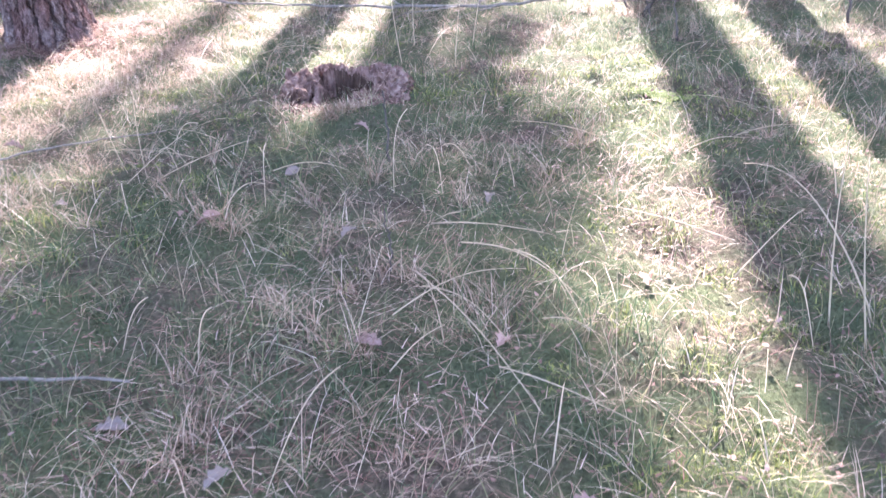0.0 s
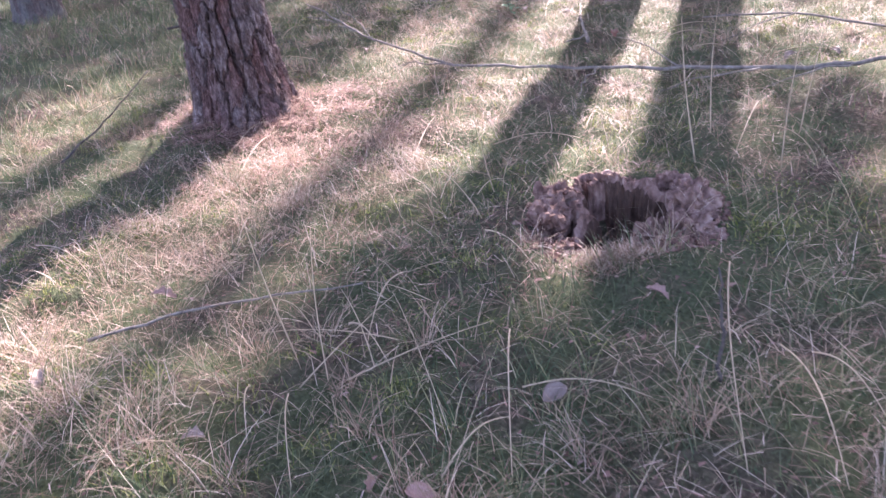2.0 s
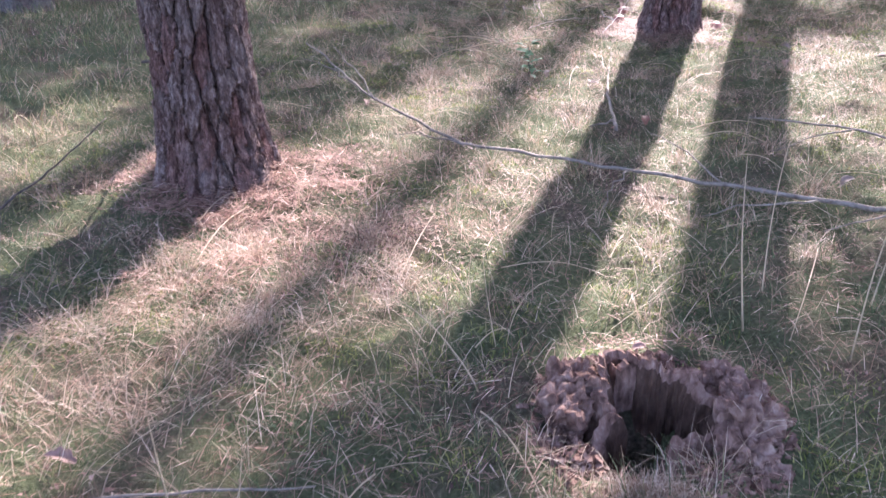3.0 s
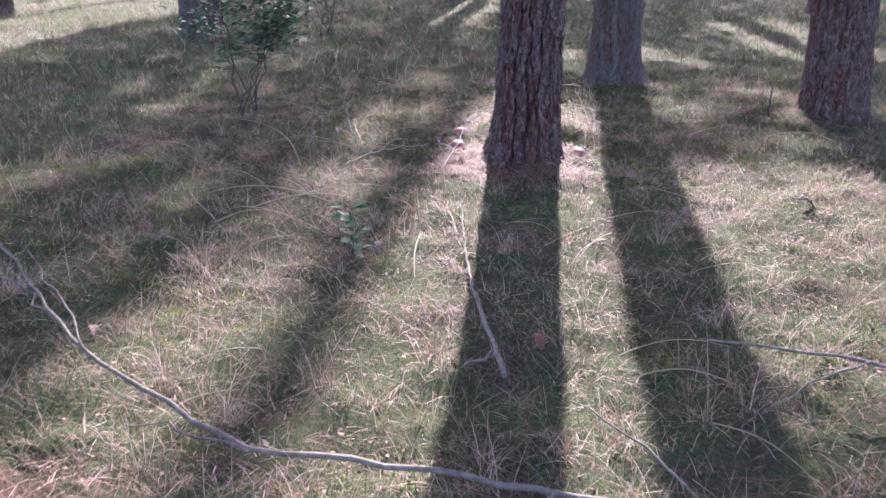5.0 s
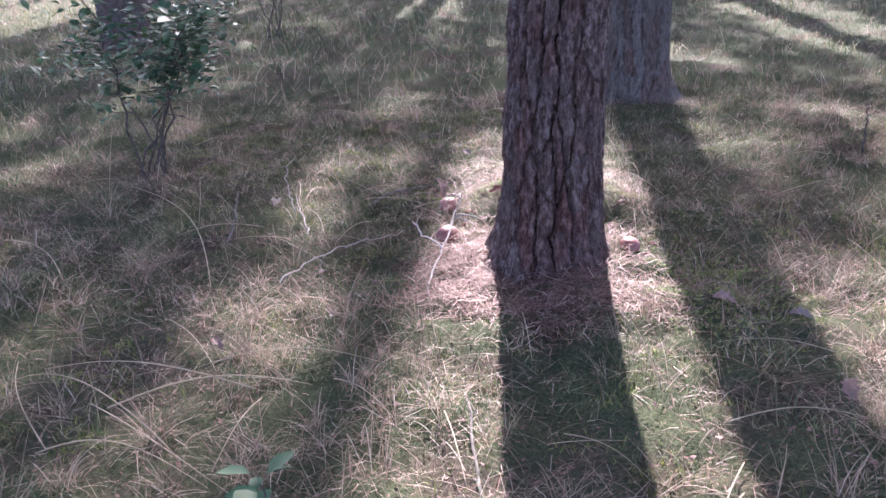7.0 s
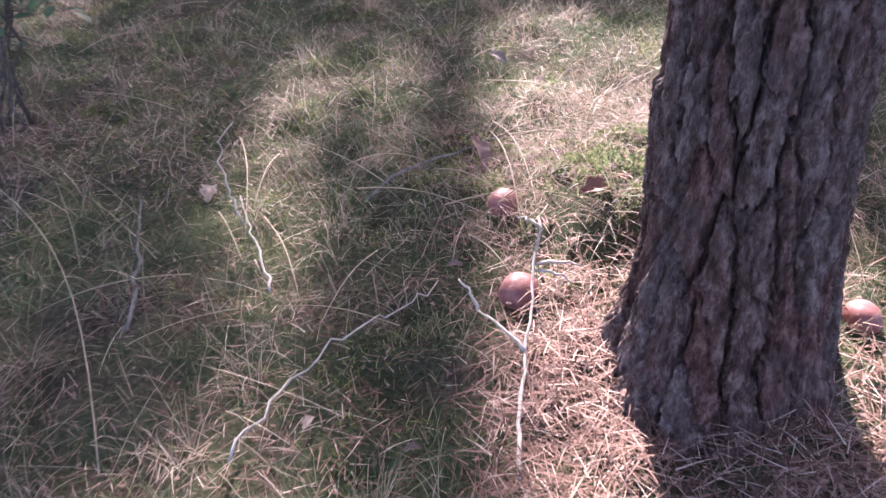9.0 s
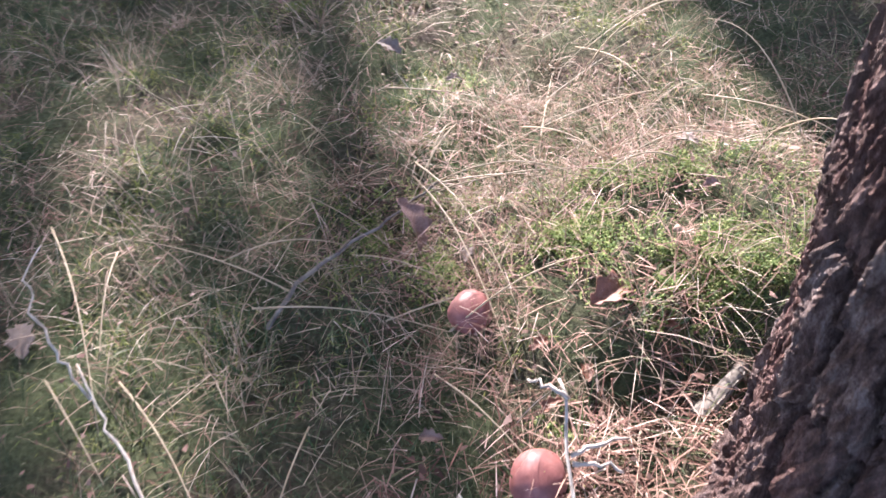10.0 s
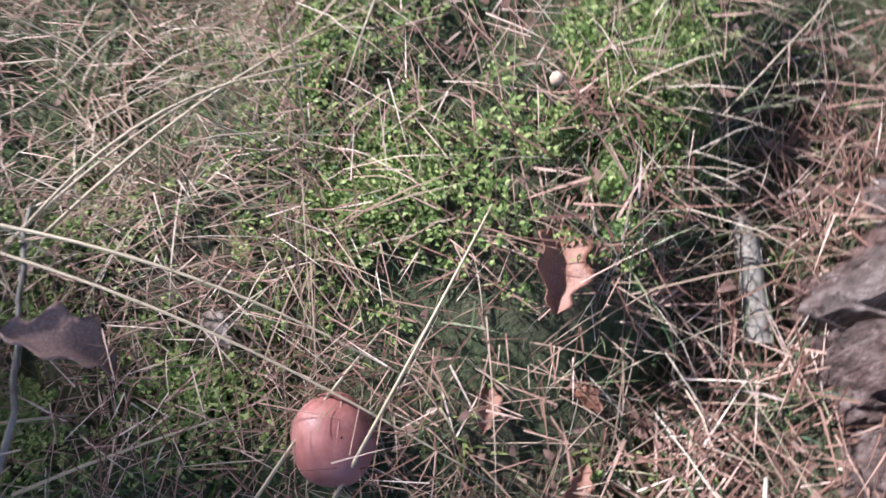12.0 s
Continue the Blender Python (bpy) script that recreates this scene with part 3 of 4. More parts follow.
        fs.append(np.array([[0, 1, 3, 2], [4, 6, 7, 5], [0, 4, 5, 1], [2, 3, 7, 6], [0, 2, 6, 4], [1, 5, 7, 3]]) + base)
        base += 8
    crumbs = solid("crumbled_wood", fast_mesh("crumbled_wood", np.concatenate(vs), [np.concatenate(fs)], False), ROT, ob)
    tagged(crumbs, kind="stuff")
    tagged(ob, "hollow rotten pine stump, crumbling and dark inside, in grass", "stump")


stump()


# ---- mushrooms ----
def mushroom(x, y, size, lean, turn, label, rise=0.035):
    ob = empty_at("mushroom", pose(x, y, gz(x, y) + rise * size / 0.08) @ pose(0, 0, 0, 0, 0, turn))
    n, a = 18, np.linspace(0, 2 * np.pi, 48, endpoint=False)
    tip = pose(0, 0, 0, lean, 0, 0)
    def lathe(profile, name, material, text):
        ring = []
        for k, (r, z) in enumerate(profile):
            w = 1 + 0.05 * np.sin(2 * a + 0.5) + 0.02 * np.sin(5 * a + k * 0.1)
            ring.append(np.stack([np.cos(a) * r * w, np.sin(a) * r * w, np.full(48, z)], 1))
        p = solid(name, fast_mesh(name, np.concatenate(ring) * size, [sheet(48, len(profile), True)]), material, ob, text)
        p.matrix_local = tip
        return p
    dome = [(0.5 * math.cos(t) ** 0.8, 0.06 + 0.43 * math.sin(t)) for t in np.linspace(0, math.pi / 2 - 0.01, n)]
    cap = lathe([(0.44, 0.0), (0.485, 0.01), (0.505, 0.035)] + dome, "cap", CAP, "smooth reddish-brown cap")
    pores = lathe([(0.12, 0.05), (0.3, 0.03), (0.44, 0.002)], "pores", PORES, "yellowish pores")
    pores.parent, pores.matrix_local = cap, Matrix.Identity(4)
    stem = [(0.2 + 0.07 * (1 - s) ** 2, -0.75 + 0.8 * s) for s in np.linspace(0, 1, 8)]
    lathe(stem, "stem", STEM, "stout pale brown stem")
    return tagged(ob, label, "mushroom", "mushrooms round the pine")


mushroom(-0.59, 8.53, 0.1, 16, 30, "reddish-brown mushroom beside a pale forked twig", 0.014)
mushroom(-0.60, 8.90, 0.088, 14, 10, "round reddish-brown mushroom in needles under a dry stalk", 0.016)
mushroom(0.145, 8.35, 0.086, 8, 70, "reddish-brown mushroom close to the pine's trunk", 0.005)


# ---- fallen leaves ----
def leaf_mesh(kind, seed):
    """A lobed oak leaf or a plain oval one, curled, with a little thickness."""
    n = 26
    s = np.linspace(0, 1, n)
    half = 0.3 * np.sin(np.pi * s ** 0.8) ** 0.8
    if kind == "oak":
        half = half * (0.8 + 0.24 * np.sin(s * np.pi * 7.3 + 0.6) + 0.1 * np.sin(s * 29 + seed))
    half = np.maximum(half, 0.012)
    across = np.linspace(-1, 1, 9)
    S, A = np.meshgrid(s, across, indexing="ij")
    X = (S - 0.5)
    Y = A * half[:, None]
    Z = 0.3 * (np.abs(A) ** 1.6) * half[:, None] * 2 + 0.3 * np.sin(S * 3.0 + seed) * (S - 0.4) + 0.05 * (waves(S * 4 + seed, A * 2, 1.4, seed) - 0.5) + 0.012 * np.abs(A - 0)
    top = np.stack([X, Y, Z], -1).reshape(-1, 3)
    q = sheet(9, n, False)
    low = top - np.array([0, 0, 0.012])
    m = len(top)
    rim = [i * 9 for i in range(n)] + [(n - 1) * 9 + j for j in range(1, 9)] + [i * 9 + 8 for i in range(n - 2, -1, -1)] + [j for j in range(7, 0, -1)]
    loop = np.array([[rim[i], rim[(i + 1) % len(rim)], m + rim[(i + 1) % len(rim)], m + rim[i]] for i in range(len(rim))])
    return fast_mesh("leaf", np.concatenate([top, low]), [np.concatenate([q, q[:, ::-1] + m, loop])])


LEAF_SHAPES = {"oak": [leaf_mesh("oak", 1), leaf_mesh("oak", 2)], "oval": [leaf_mesh("oval", 4), leaf_mesh("oval", 7)]}


def fallen_leaf(x, y, size, kind, material, label, lift=0.03, tilt=20, turn=None):
    k = int(hashed(x * 10, y * 10, 2) * 2)
    me = LEAF_SHAPES[kind][k].copy()
    ob = solid("fallen_leaf", me, material)
    turn = float(hashed(x, y, 5)) * 360 if turn is None else turn
    ob.matrix_basis = pose(x, y, gz(x, y) + lift, tilt * (float(hashed(x, y, 8)) - 0.5) * 2, tilt * (float(hashed(x, y, 9)) - 0.5) * 2, turn) @ Matrix.Diagonal((size, size, size, 1))
    return tagged(ob, label, "leaf", "fallen leaves")


OAK_TEXT, PALE_TEXT = "curled pinkish-brown oak leaf lying in the grass", "pale bleached leaf lying on the grass"
for x, y, s, k, m in ((0.09, 2.46, 0.09, "oval", 1), (-0.65, 2.23, 0.075, "oak", 1), (-1.15, 2.36, 0.085, "oak", 1), (0.78, 2.24, 0.09, "oak", 1), (-0.1, 2.13, 0.085, "oval", 0), (-1.97, 6.67, 0.1, "oak", 0),
                      (-1.58, 5.79, 0.1, "oak", 0), (-0.12, 5.85, 0.1, "oak", 2), (-0.78, 6.69, 0.1, "oak", 1), (-0.47, 6.49, 0.08, "oak", 1), (-0.11, 2.08, 0.08, "oval", 0), (0.37, 1.93, 0.08, "oak", 1),
                      (0.49, 1.39, 0.085, "oak", 0), (0.81, 1.4, 0.085, "oak", 0), (0.39, 7.85, 0.1, "oak", 0), (0.6, 7.71, 0.09, "oak", 1), (0.59, 7.27, 0.11, "oak", 0), (-1.12, 2.85, 0.09, "oak", 0), (0.28, 2.91, 0.08, "oak", 0),
                      (1.15, 7.34, 0.12, "oak", 1), (-0.03, 9.17, 0.075, "oak", 1), (-0.55, 9.9, 0.1, "oak", 1), (-0.41, 9.72, 0.07, "oak", 1), (-1.47, 9.13, 0.12, "oak", 1), (-0.74, 8.66, 0.06, "oak", 0),
                      (-0.56, 9.06, 0.06, "oak", 1), (0.17, 8.76, 0.1, "oak", 0), (0.07, 8.8, 0.06, "oak", 0), (-0.06, 9.0, 0.06, "oak", 0), (-1.05, 8.15, 0.06, "oak", 1), (-0.84, 8.08, 0.05, "oak", 0), (1.2, 1.72, 0.09, "oak", 2),
                      (0.09, 3.58, 0.06, "oval", 0), (-0.2, 2.15, 0.07, "oak", 0), (0.95, 0.9, 0.07, "oak", 0), (-0.05, 1.15, 0.09, "oak", 1), (0.25, 0.95, 0.08, "oak", 1), (1.5, 6.2, 0.08, "oak", 0), (-1.3, 7.6, 0.08, "oak", 0),
                      (-2.3, 5.6, 0.09, "oak", 0), (-0.9, 7.9, 0.07, "oak", 1), (0.95, 5.3, 0.08, "oval", 1), (0.75, 5.25, 0.09, "oval", 1)):
    fallen_leaf(x, y, s * 0.82, k, (BROWN_LEAF, PALE_LEAF, RUST_LEAF)[m], (OAK_TEXT, PALE_TEXT, "rust-red oak leaf caught in the grass")[m])
fallen_leaf(-0.65, 9.17, 0.125, "oak", BROWN_LEAF, "large pinkish-mauve oak leaf propped in shaded grass", 0.06, 40, 285)
fallen_leaf(-0.36, 8.79, 0.11, "oak", RUST_LEAF, "curled orange-brown leaf at the edge of the moss", 0.03, 30, 25)

for x, y, turn in ((0.2, 8.3, 40), (0.24, 8.42, 140), (-0.5, 8.78, 200), (-0.44, 8.7, 80), (-0.28, 8.72, 300), (-0.52, 8.66, 10)):
    fallen_leaf(x, y, 0.05, "oak", RUST_LEAF, "rusty brown leaf scrap on needle litter", 0.014, 22, turn)

# a small pale puffball on the moss
bm = bmesh.new()
bmesh.ops.create_uvsphere(bm, u_segments=16, v_segments=10, radius=0.0075)
for v in bm.verts:
    v.co.z *= 0.85
    v.co += v.co.normalized() * 0.0012 * noise.noise(v.co * 300)
ball = part("puffball", bm, ACORN)
ball.location = (-0.2, 8.875, gz(-0.2, 8.875) + 0.045)
tagged(ball, "tiny pale round puffball on green moss", "puffball")


# ---- fallen branches and sticks ----
def smooth_run(points, n=24, wander=0.006):
    p = np.asarray(points, float)
    s = np.concatenate([[0], np.cumsum(np.linalg.norm(np.diff(p, axis=0), axis=1))])
    t = np.linspace(0, s[-1], n)
    q = np.stack([np.interp(t, s, p[:, k]) for k in range(3)], 1)
    q[1:-1] = (q[:-2] + 2 * q[1:-1] + q[2:]) / 4
    return q + rng.normal(0, wander, q.shape) * np.array([1, 1, 0.5])


main_run = smooth_run([(-2.0, 5.95, 0.3), (-1.33, 5.3, 0.18), (-0.83, 5.06, 0.08), (-0.37, 5.06, 0.05), (0.0, 4.98, 0.05), (0.27, 4.93, 0.05), (0.6, 4.82, 0.06), (0.95, 4.77, 0.07), (1.4, 4.86, 0.12)], 44)
branch = empty_at("fallen_branch", pose(0, 0, 0))
main = rods("stem", [(main_run, np.linspace(0.004, 0.011, 44))], TWIG, branch)
for a, b in (((-1.33, 5.3, 0.18), (-1.75, 5.75, 0.33)), ((-0.83, 5.06, 0.08), (-1.2, 5.18, 0.06)), ((-0.1, 5.0, 0.05), (-0.15, 4.6, 0.03)), ((0.27, 4.93, 0.05), (-0.05, 5.3, 0.12)), ((0.6, 4.82, 0.06), (0.2, 4.6, 0.04)), ((-1.5, 5.47, 0.2), (-1.95, 5.8, 0.24)), ((0.95, 4.77, 0.07), (0.6, 4.55, 0.05))):
    rods("side_twig", [(bent(a, b, 9, 0.02, 0.012), np.linspace(0.0045, 0.0015, 9))], TWIG, main)
tagged(branch, "long thin grey fallen branch lying across the grass", "branch")

branch = empty_at("fallen_branch", pose(0, 0, 0))
main = rods("stem", [(smooth_run([(0.35, 5.75, 0.1), (0.8, 5.6, 0.12), (1.25, 5.3, 0.08), (1.7, 5.05, 0.05)], 20), np.linspace(0.004, 0.009, 20))], TWIG, branch)
rods("side_twig", [(bent((0.8, 5.6, 0.12), (0.45, 5.4, 0.05), 8, 0.01, 0.01), np.linspace(0.004, 0.0015, 8))], TWIG, main)
tagged(branch, "thin grey twig fallen in sunlit grass", "branch")

stick = empty_at("fallen_stick", pose(0, 0, 0))
main = rods("stem", [(smooth_run([(-0.22, 5.55, 0.05), (-0.27, 5.8, 0.04), (-0.37, 6.3, 0.03), (-0.41, 6.6, 0.03), (-0.44, 6.95, 0.04), (-0.47, 7.2, 0.06)], 24, 0.004), np.linspace(0.01, 0.0035, 24))], TWIG, stick)
rods("side_twig", [(bent((-0.25, 5.72, 0.05), (-0.36, 5.6, 0.04), 6, 0, 0.004), np.linspace(0.006, 0.003, 6))], TWIG, main)
tagged(stick, "crooked mauve-grey stick lying in a pine's shadow", "stick")

twig = empty_at("forked_twig", pose(0, 0, 0))
z0 = gz(-0.6, 8.3)
main = rods("stem", [(smooth_run([(-0.635, 7.98, z0 + 0.02), (-0.625, 8.12, z0 + 0.03), (-0.59, 8.3, z0 + 0.06), (-0.565, 8.43, z0 + 0.10), (-0.55, 8.53, z0 + 0.14), (-0.525, 8.58, z0 + 0.17), (-0.54, 8.6, z0 + 0.185)], 22, 0.002), np.linspace(0.0052, 0.0026, 22))], TWIG_PALE, twig)
for a, b in (((-0.6, 8.28, z0 + 0.06), (-0.69, 8.42, z0 + 0.06)), ((-0.55, 8.5, z0 + 0.12), (-0.44, 8.52, z0 + 0.09)), ((-0.55, 8.49, z0 + 0.11), (-0.47, 8.47, z0 + 0.08)), ((-0.69, 8.42, z0 + 0.06), (-0.73, 8.5, z0 + 0.09)), ((-0.53, 8.57, z0 + 0.165), (-0.58, 8.62, z0 + 0.17))):
    rods("side_twig", [(bent(a, b, 8, 0.012, 0.003), np.linspace(0.0044, 0.002, 8))], TWIG_PALE, main)
tagged(twig, "bleached forked twig standing over pink needle litter", "twig")


def lone_twig(points, thick, material, label, n=16, wander=0.004):
    pts = smooth_run([(x, y, gz(x, y) + h) for x, y, h in points], n, wander)
    ob = rods("twig", [(pts, np.linspace(thick, thick * 0.45, n))], material)
    return tagged(ob, label, "twig", "fallen twigs")


lone_twig([(-0.99, 9.0, 0.03), (-0.87, 9.1, 0.05), (-0.71, 9.19, 0.06), (-0.55, 9.3, 0.05)], 0.0055, TWIG, "dark grey twig in shaded grass")
lone_twig([(-1.2, 8.08, 0.03), (-1.14, 8.2, 0.05), (-1.03, 8.36, 0.06), (-0.9, 8.45, 0.05), (-0.78, 8.58, 0.04)], 0.0032, TWIG_PALE, "pale twig arching over dry needles", 20, 0.009)
lone_twig([(-1.52, 8.48, 0.02), (-1.55, 8.7, 0.08), (-1.6, 8.95, 0.12)], 0.006, TWIG, "grey twig standing in grass")
lone_twig([(-1.34, 8.93, 0.02), (-1.37, 9.0, 0.12), (-1.40, 9.1, 0.22), (-1.36, 9.14, 0.26)], 0.0032, TWIG_PALE, "bleached upright twig with a bent tip", 16, 0.006)
lone_twig([(-1.2, 8.6, 0.03), (-1.27, 8.8, 0.06), (-1.33, 8.95, 0.1)], 0.004, TWIG_PALE, "bleached twig leaning in the grass")
lone_twig([(-1.15, 2.55, 0.04), (-0.9, 2.75, 0.06), (-0.5, 2.9, 0.05)], 0.005, TWIG, "thin grey twig in the grass")
lone_twig([(-2.4, 4.0, 0.02), (-2.2, 4.15, 0.14), (-2.05, 4.3, 0.3)], 0.005, TWIG_DARK, "dark thin twig leaning beside a pine")
lone_twig([(-2.3, 4.9, 0.36), (-2.1, 4.95, 0.42), (-1.9, 4.75, 0.52)], 0.008, TWIG_DARK, "dead twig stub from a pine's trunk")
lone_twig([(0.5, 1.75, 0.02), (0.52, 1.75, 0.09), (0.5, 1.76, 0.2)], 0.004, TWIG_DARK, "dark dead seedling stem in the grass")
lone_twig([(0.42, 2.55, 0.02), (0.43, 2.55, 0.12), (0.42, 2.56, 0.28)], 0.005, TWIG_DARK, "dark dead seedling stem by the stump")
lone_twig([(1.72, 4.0, 0.02), (1.7, 4.0, 0.2), (1.68, 4.02, 0.45)], 0.006, TWIG_DARK, "thin dark sapling stem in sunlit grass")
lone_twig([(2.62, 4.2, 0.02), (2.6, 4.2, 0.3), (2.62, 4.22, 0.7)], 0.009, TWIG_DARK, "thin dark upright stem before a pine")
lone_twig([(1.6, 9.75, 0.02), (1.6, 9.75, 0.15), (1.6, 9.76, 0.27)], 0.008, TWIG_DARK, "short dark stake-like stem by a pine")
lone_twig([(-0.85, 1.25, 0.03), (-0.4, 1.3, 0.03), (-0.05, 1.28, 0.04)], 0.007, TWIG, "grey twig lying in the grass")

# a strip of bark on the needles
nu, nv = 8, 18
uu, vv = np.meshgrid(np.linspace(-1, 1, nu), np.linspace(-1, 1, nv))
top = np.stack([uu * 0.013 * (1 - 0.15 * vv), vv * 0.06, 0.006 * (1 - uu ** 2) + 0.003 * (waves(uu * 3, vv * 8, 1, 4) - 0.5)], -1).reshape(-1, 3)
m = len(top)
rim = list(range(nu)) + [nu * r + nu - 1 for r in range(1, nv)] + [m - 1 - i for i in range(1, nu)] + [nu * r for r in range(nv - 2, 0, -1)]
loop = np.array([[rim[i], rim[(i + 1) % len(rim)], m + rim[(i + 1) % len(rim)], m + rim[i]] for i in range(len(rim))])
q = sheet(nu, nv, False)
for dx, dy, turn, lift in ((0, 0, -62, 0.035), (0.025, 0.012, -55, 0.028)):
    strip = solid("bark_strip", fast_mesh("bark_strip", np.concatenate([top, top - np.array([0, 0, 0.005])]), [np.concatenate([q, q[:, ::-1] + m, loop])]), TWIG)
    strip.matrix_basis = pose(-0.245 + dx, 8.585 + dy, gz(-0.245, 8.585) + lift, 4, 0, turn)
    tagged(strip, "grey flat strip of fallen bark on needles", "bark strip", "bark strips")


# ---- bush and saplings ----
def leaves_on(name, points, size, material, parent, per=7, spread=0.06, label=""):
    p = np.repeat(np.asarray(points), per, 0)
    n = len(p)
    p = p + rng.normal(0, spread, (n, 3)) * np.array([1, 1, 0.7])
    head, tilt = rng.random(n) * 6.283, rng.normal(0.1, 0.35, n)
    L = size * rng.uniform(0.7, 1.25, n)
    fwd = np.stack([np.cos(head) * np.cos(tilt), np.sin(head) * np.cos(tilt), np.sin(tilt)], 1)
    side = np.stack([-np.sin(head), np.cos(head), rng.normal(0, 0.25, n)], 1)
    rows = []
    for s, w, dz in ((0, 0.02, 0), (0.3, 0.26, 0.02), (0.65, 0.28, 0.0), (1, 0.02, -0.06)):
        mid = p + fwd * (L * s)[:, None] + np.array([0, 0, 1]) * (L * dz)[:, None]
        rows += [mid - side * (L * w)[:, None] + np.array([0, 0, 1]) * (L * w * 0.25)[:, None], mid, mid + side * (L * w)[:, None] + np.array([0, 0, 1]) * (L * w * 0.25)[:, None]]
    v = np.stack(rows, 1).reshape(-1, 3)
    b = np.arange(n)[:, None] * 12
    q = np.concatenate([b + np.array(f) for k in range(3) for f in ([3 * k, 3 * k + 1, 3 * k + 4, 3 * k + 3], [3 * k + 1, 3 * k + 2, 3 * k + 5, 3 * k + 4])])
    return solid(name, fast_mesh(name, v, [q]), material, parent, label)


def shrub(x, y, height, wide, stems, leaf, label, bare_low=0.4, seed_leaves=9, spread=0.07):
    ob = empty_at("bush", pose(x, y, gz(x, y)))
    buds = []
    for k in range(stems):
        an = rng.uniform(0, 6.283)
        reach = wide * rng.uniform(0.35, 1.0)
        end = np.array([math.cos(an) * reach, math.sin(an) * reach * 0.8, height * rng.uniform(0.6, 1.0)])
        start = np.array([rng.normal(0, 0.05), rng.normal(0, 0.05), -0.03])
        run = bent(start, end, 12, 0.03, 0.02)
        shoot = rods("stem", [(run, np.linspace(0.007, 0.0025, 12))], TWIG_DARK, ob)
        twigs = []
        for j in range(5, 12):
            for _ in range(2):
                a2 = rng.uniform(0, 6.283)
                tip = run[j] + np.array([math.cos(a2), math.sin(a2), rng.uniform(-0.1, 0.5)]) * rng.uniform(0.1, 0.26)
                twigs.append((bent(run[j], tip, 5, 0, 0.008), np.linspace(0.003, 0.001, 5)))
                if run[j][2] > height * bare_low:
                    buds += [tip, (tip + run[j]) / 2]
        for run2 in twigs:
            rods("side_twig", [run2], TWIG_DARK, shoot, "", 4)
    leaves_on("leaves", buds, leaf, LEAF, ob, seed_leaves, spread, "small glossy dark green leaves")
    return tagged(ob, label, "bush")


shrub(-2.27, 9.6, 1.15, 0.66, 7, 0.06, "sparse leafy bush with thin dark stems in shade", 0.42, 8)
shrub(-2.95, 15.3, 1.5, 0.5, 6, 0.06, "thin young shrub with few leaves in the grass", 0.5, 3)
shrub(1.66, 4.65, 0.4, 0.22, 4, 0.035, "small leafy seedling in bright sun", 0.5, 3, 0.04)

sap = empty_at("oak_sapling", pose(-0.87, 6.6, gz(-0.87, 6.6)))
rods("stem", [(bent((0, 0, -0.02), (-0.02, 0.03, 0.17), 8, 0, 0.004), np.linspace(0.004, 0.002, 8))], TWIG_DARK, sap)
leaves_on("leaves", [(0.03, 0, 0.03), (0.05, 0, 0.06), (-0.04, 0.02, 0.1), (-0.02, 0.03, 0.14), (-0.05, 0.02, 0.17)], 0.072, SEEDLING, sap, 4, 0.025, "lobed blue-green leaves")
tagged(sap, "small oak sapling with blue-green leaves in grass", "sapling")


# ---- long dry stalks ----
def stalk_mesh(kind):
    n = 14
    s = np.linspace(0, 1, n)
    if kind == 0:
        p = np.stack([s * 0.25, 0.02 * np.sin(s * 3), s * 0.97 - 0.1 * s ** 2], 1)
    elif kind == 1:
        p = np.stack([0.75 * s ** 1.3, 0.03 * np.sin(s * 5), 0.55 * np.sin(s * 1.9)], 1)
    elif kind == 2:
        p = np.stack([0.97 * s, 0.04 * np.sin(s * 2.5), 0.05 + 0.1 * np.sin(s * 3.0)], 1)
    else:
        p = np.stack([0.85 * s, 0.08 * s ** 2, 0.35 * s - 0.15 * s ** 2], 1)
    v, q, e = tube(p, np.linspace(0.0052, 0.0018, n), 4)
    return fast_mesh("dry_stalk", v, [q, e])


STALKS = [stalk_mesh(k) for k in range(4)]
for me in STALKS:
    me.materials.append(STALK)


def dry_stalk(x, y, length, kind, turn, lift=0.01, roll=0.0):
    ob = new("dry_stalk", STALKS[kind])
    ob.matrix_basis = pose(x, y, gz(x, y) + lift, roll, 0, turn) @ Matrix.Diagonal((length, length * 1.0, length, 1))
    return tagged(ob, ("thin straw-coloured dry grass stalk standing upright", "arching dry straw-coloured grass stalk", "dry straw-coloured stalk lying flat on the grass", "leaning dry straw-coloured grass stalk")[kind], "grass stalk", "dry grass stalks")


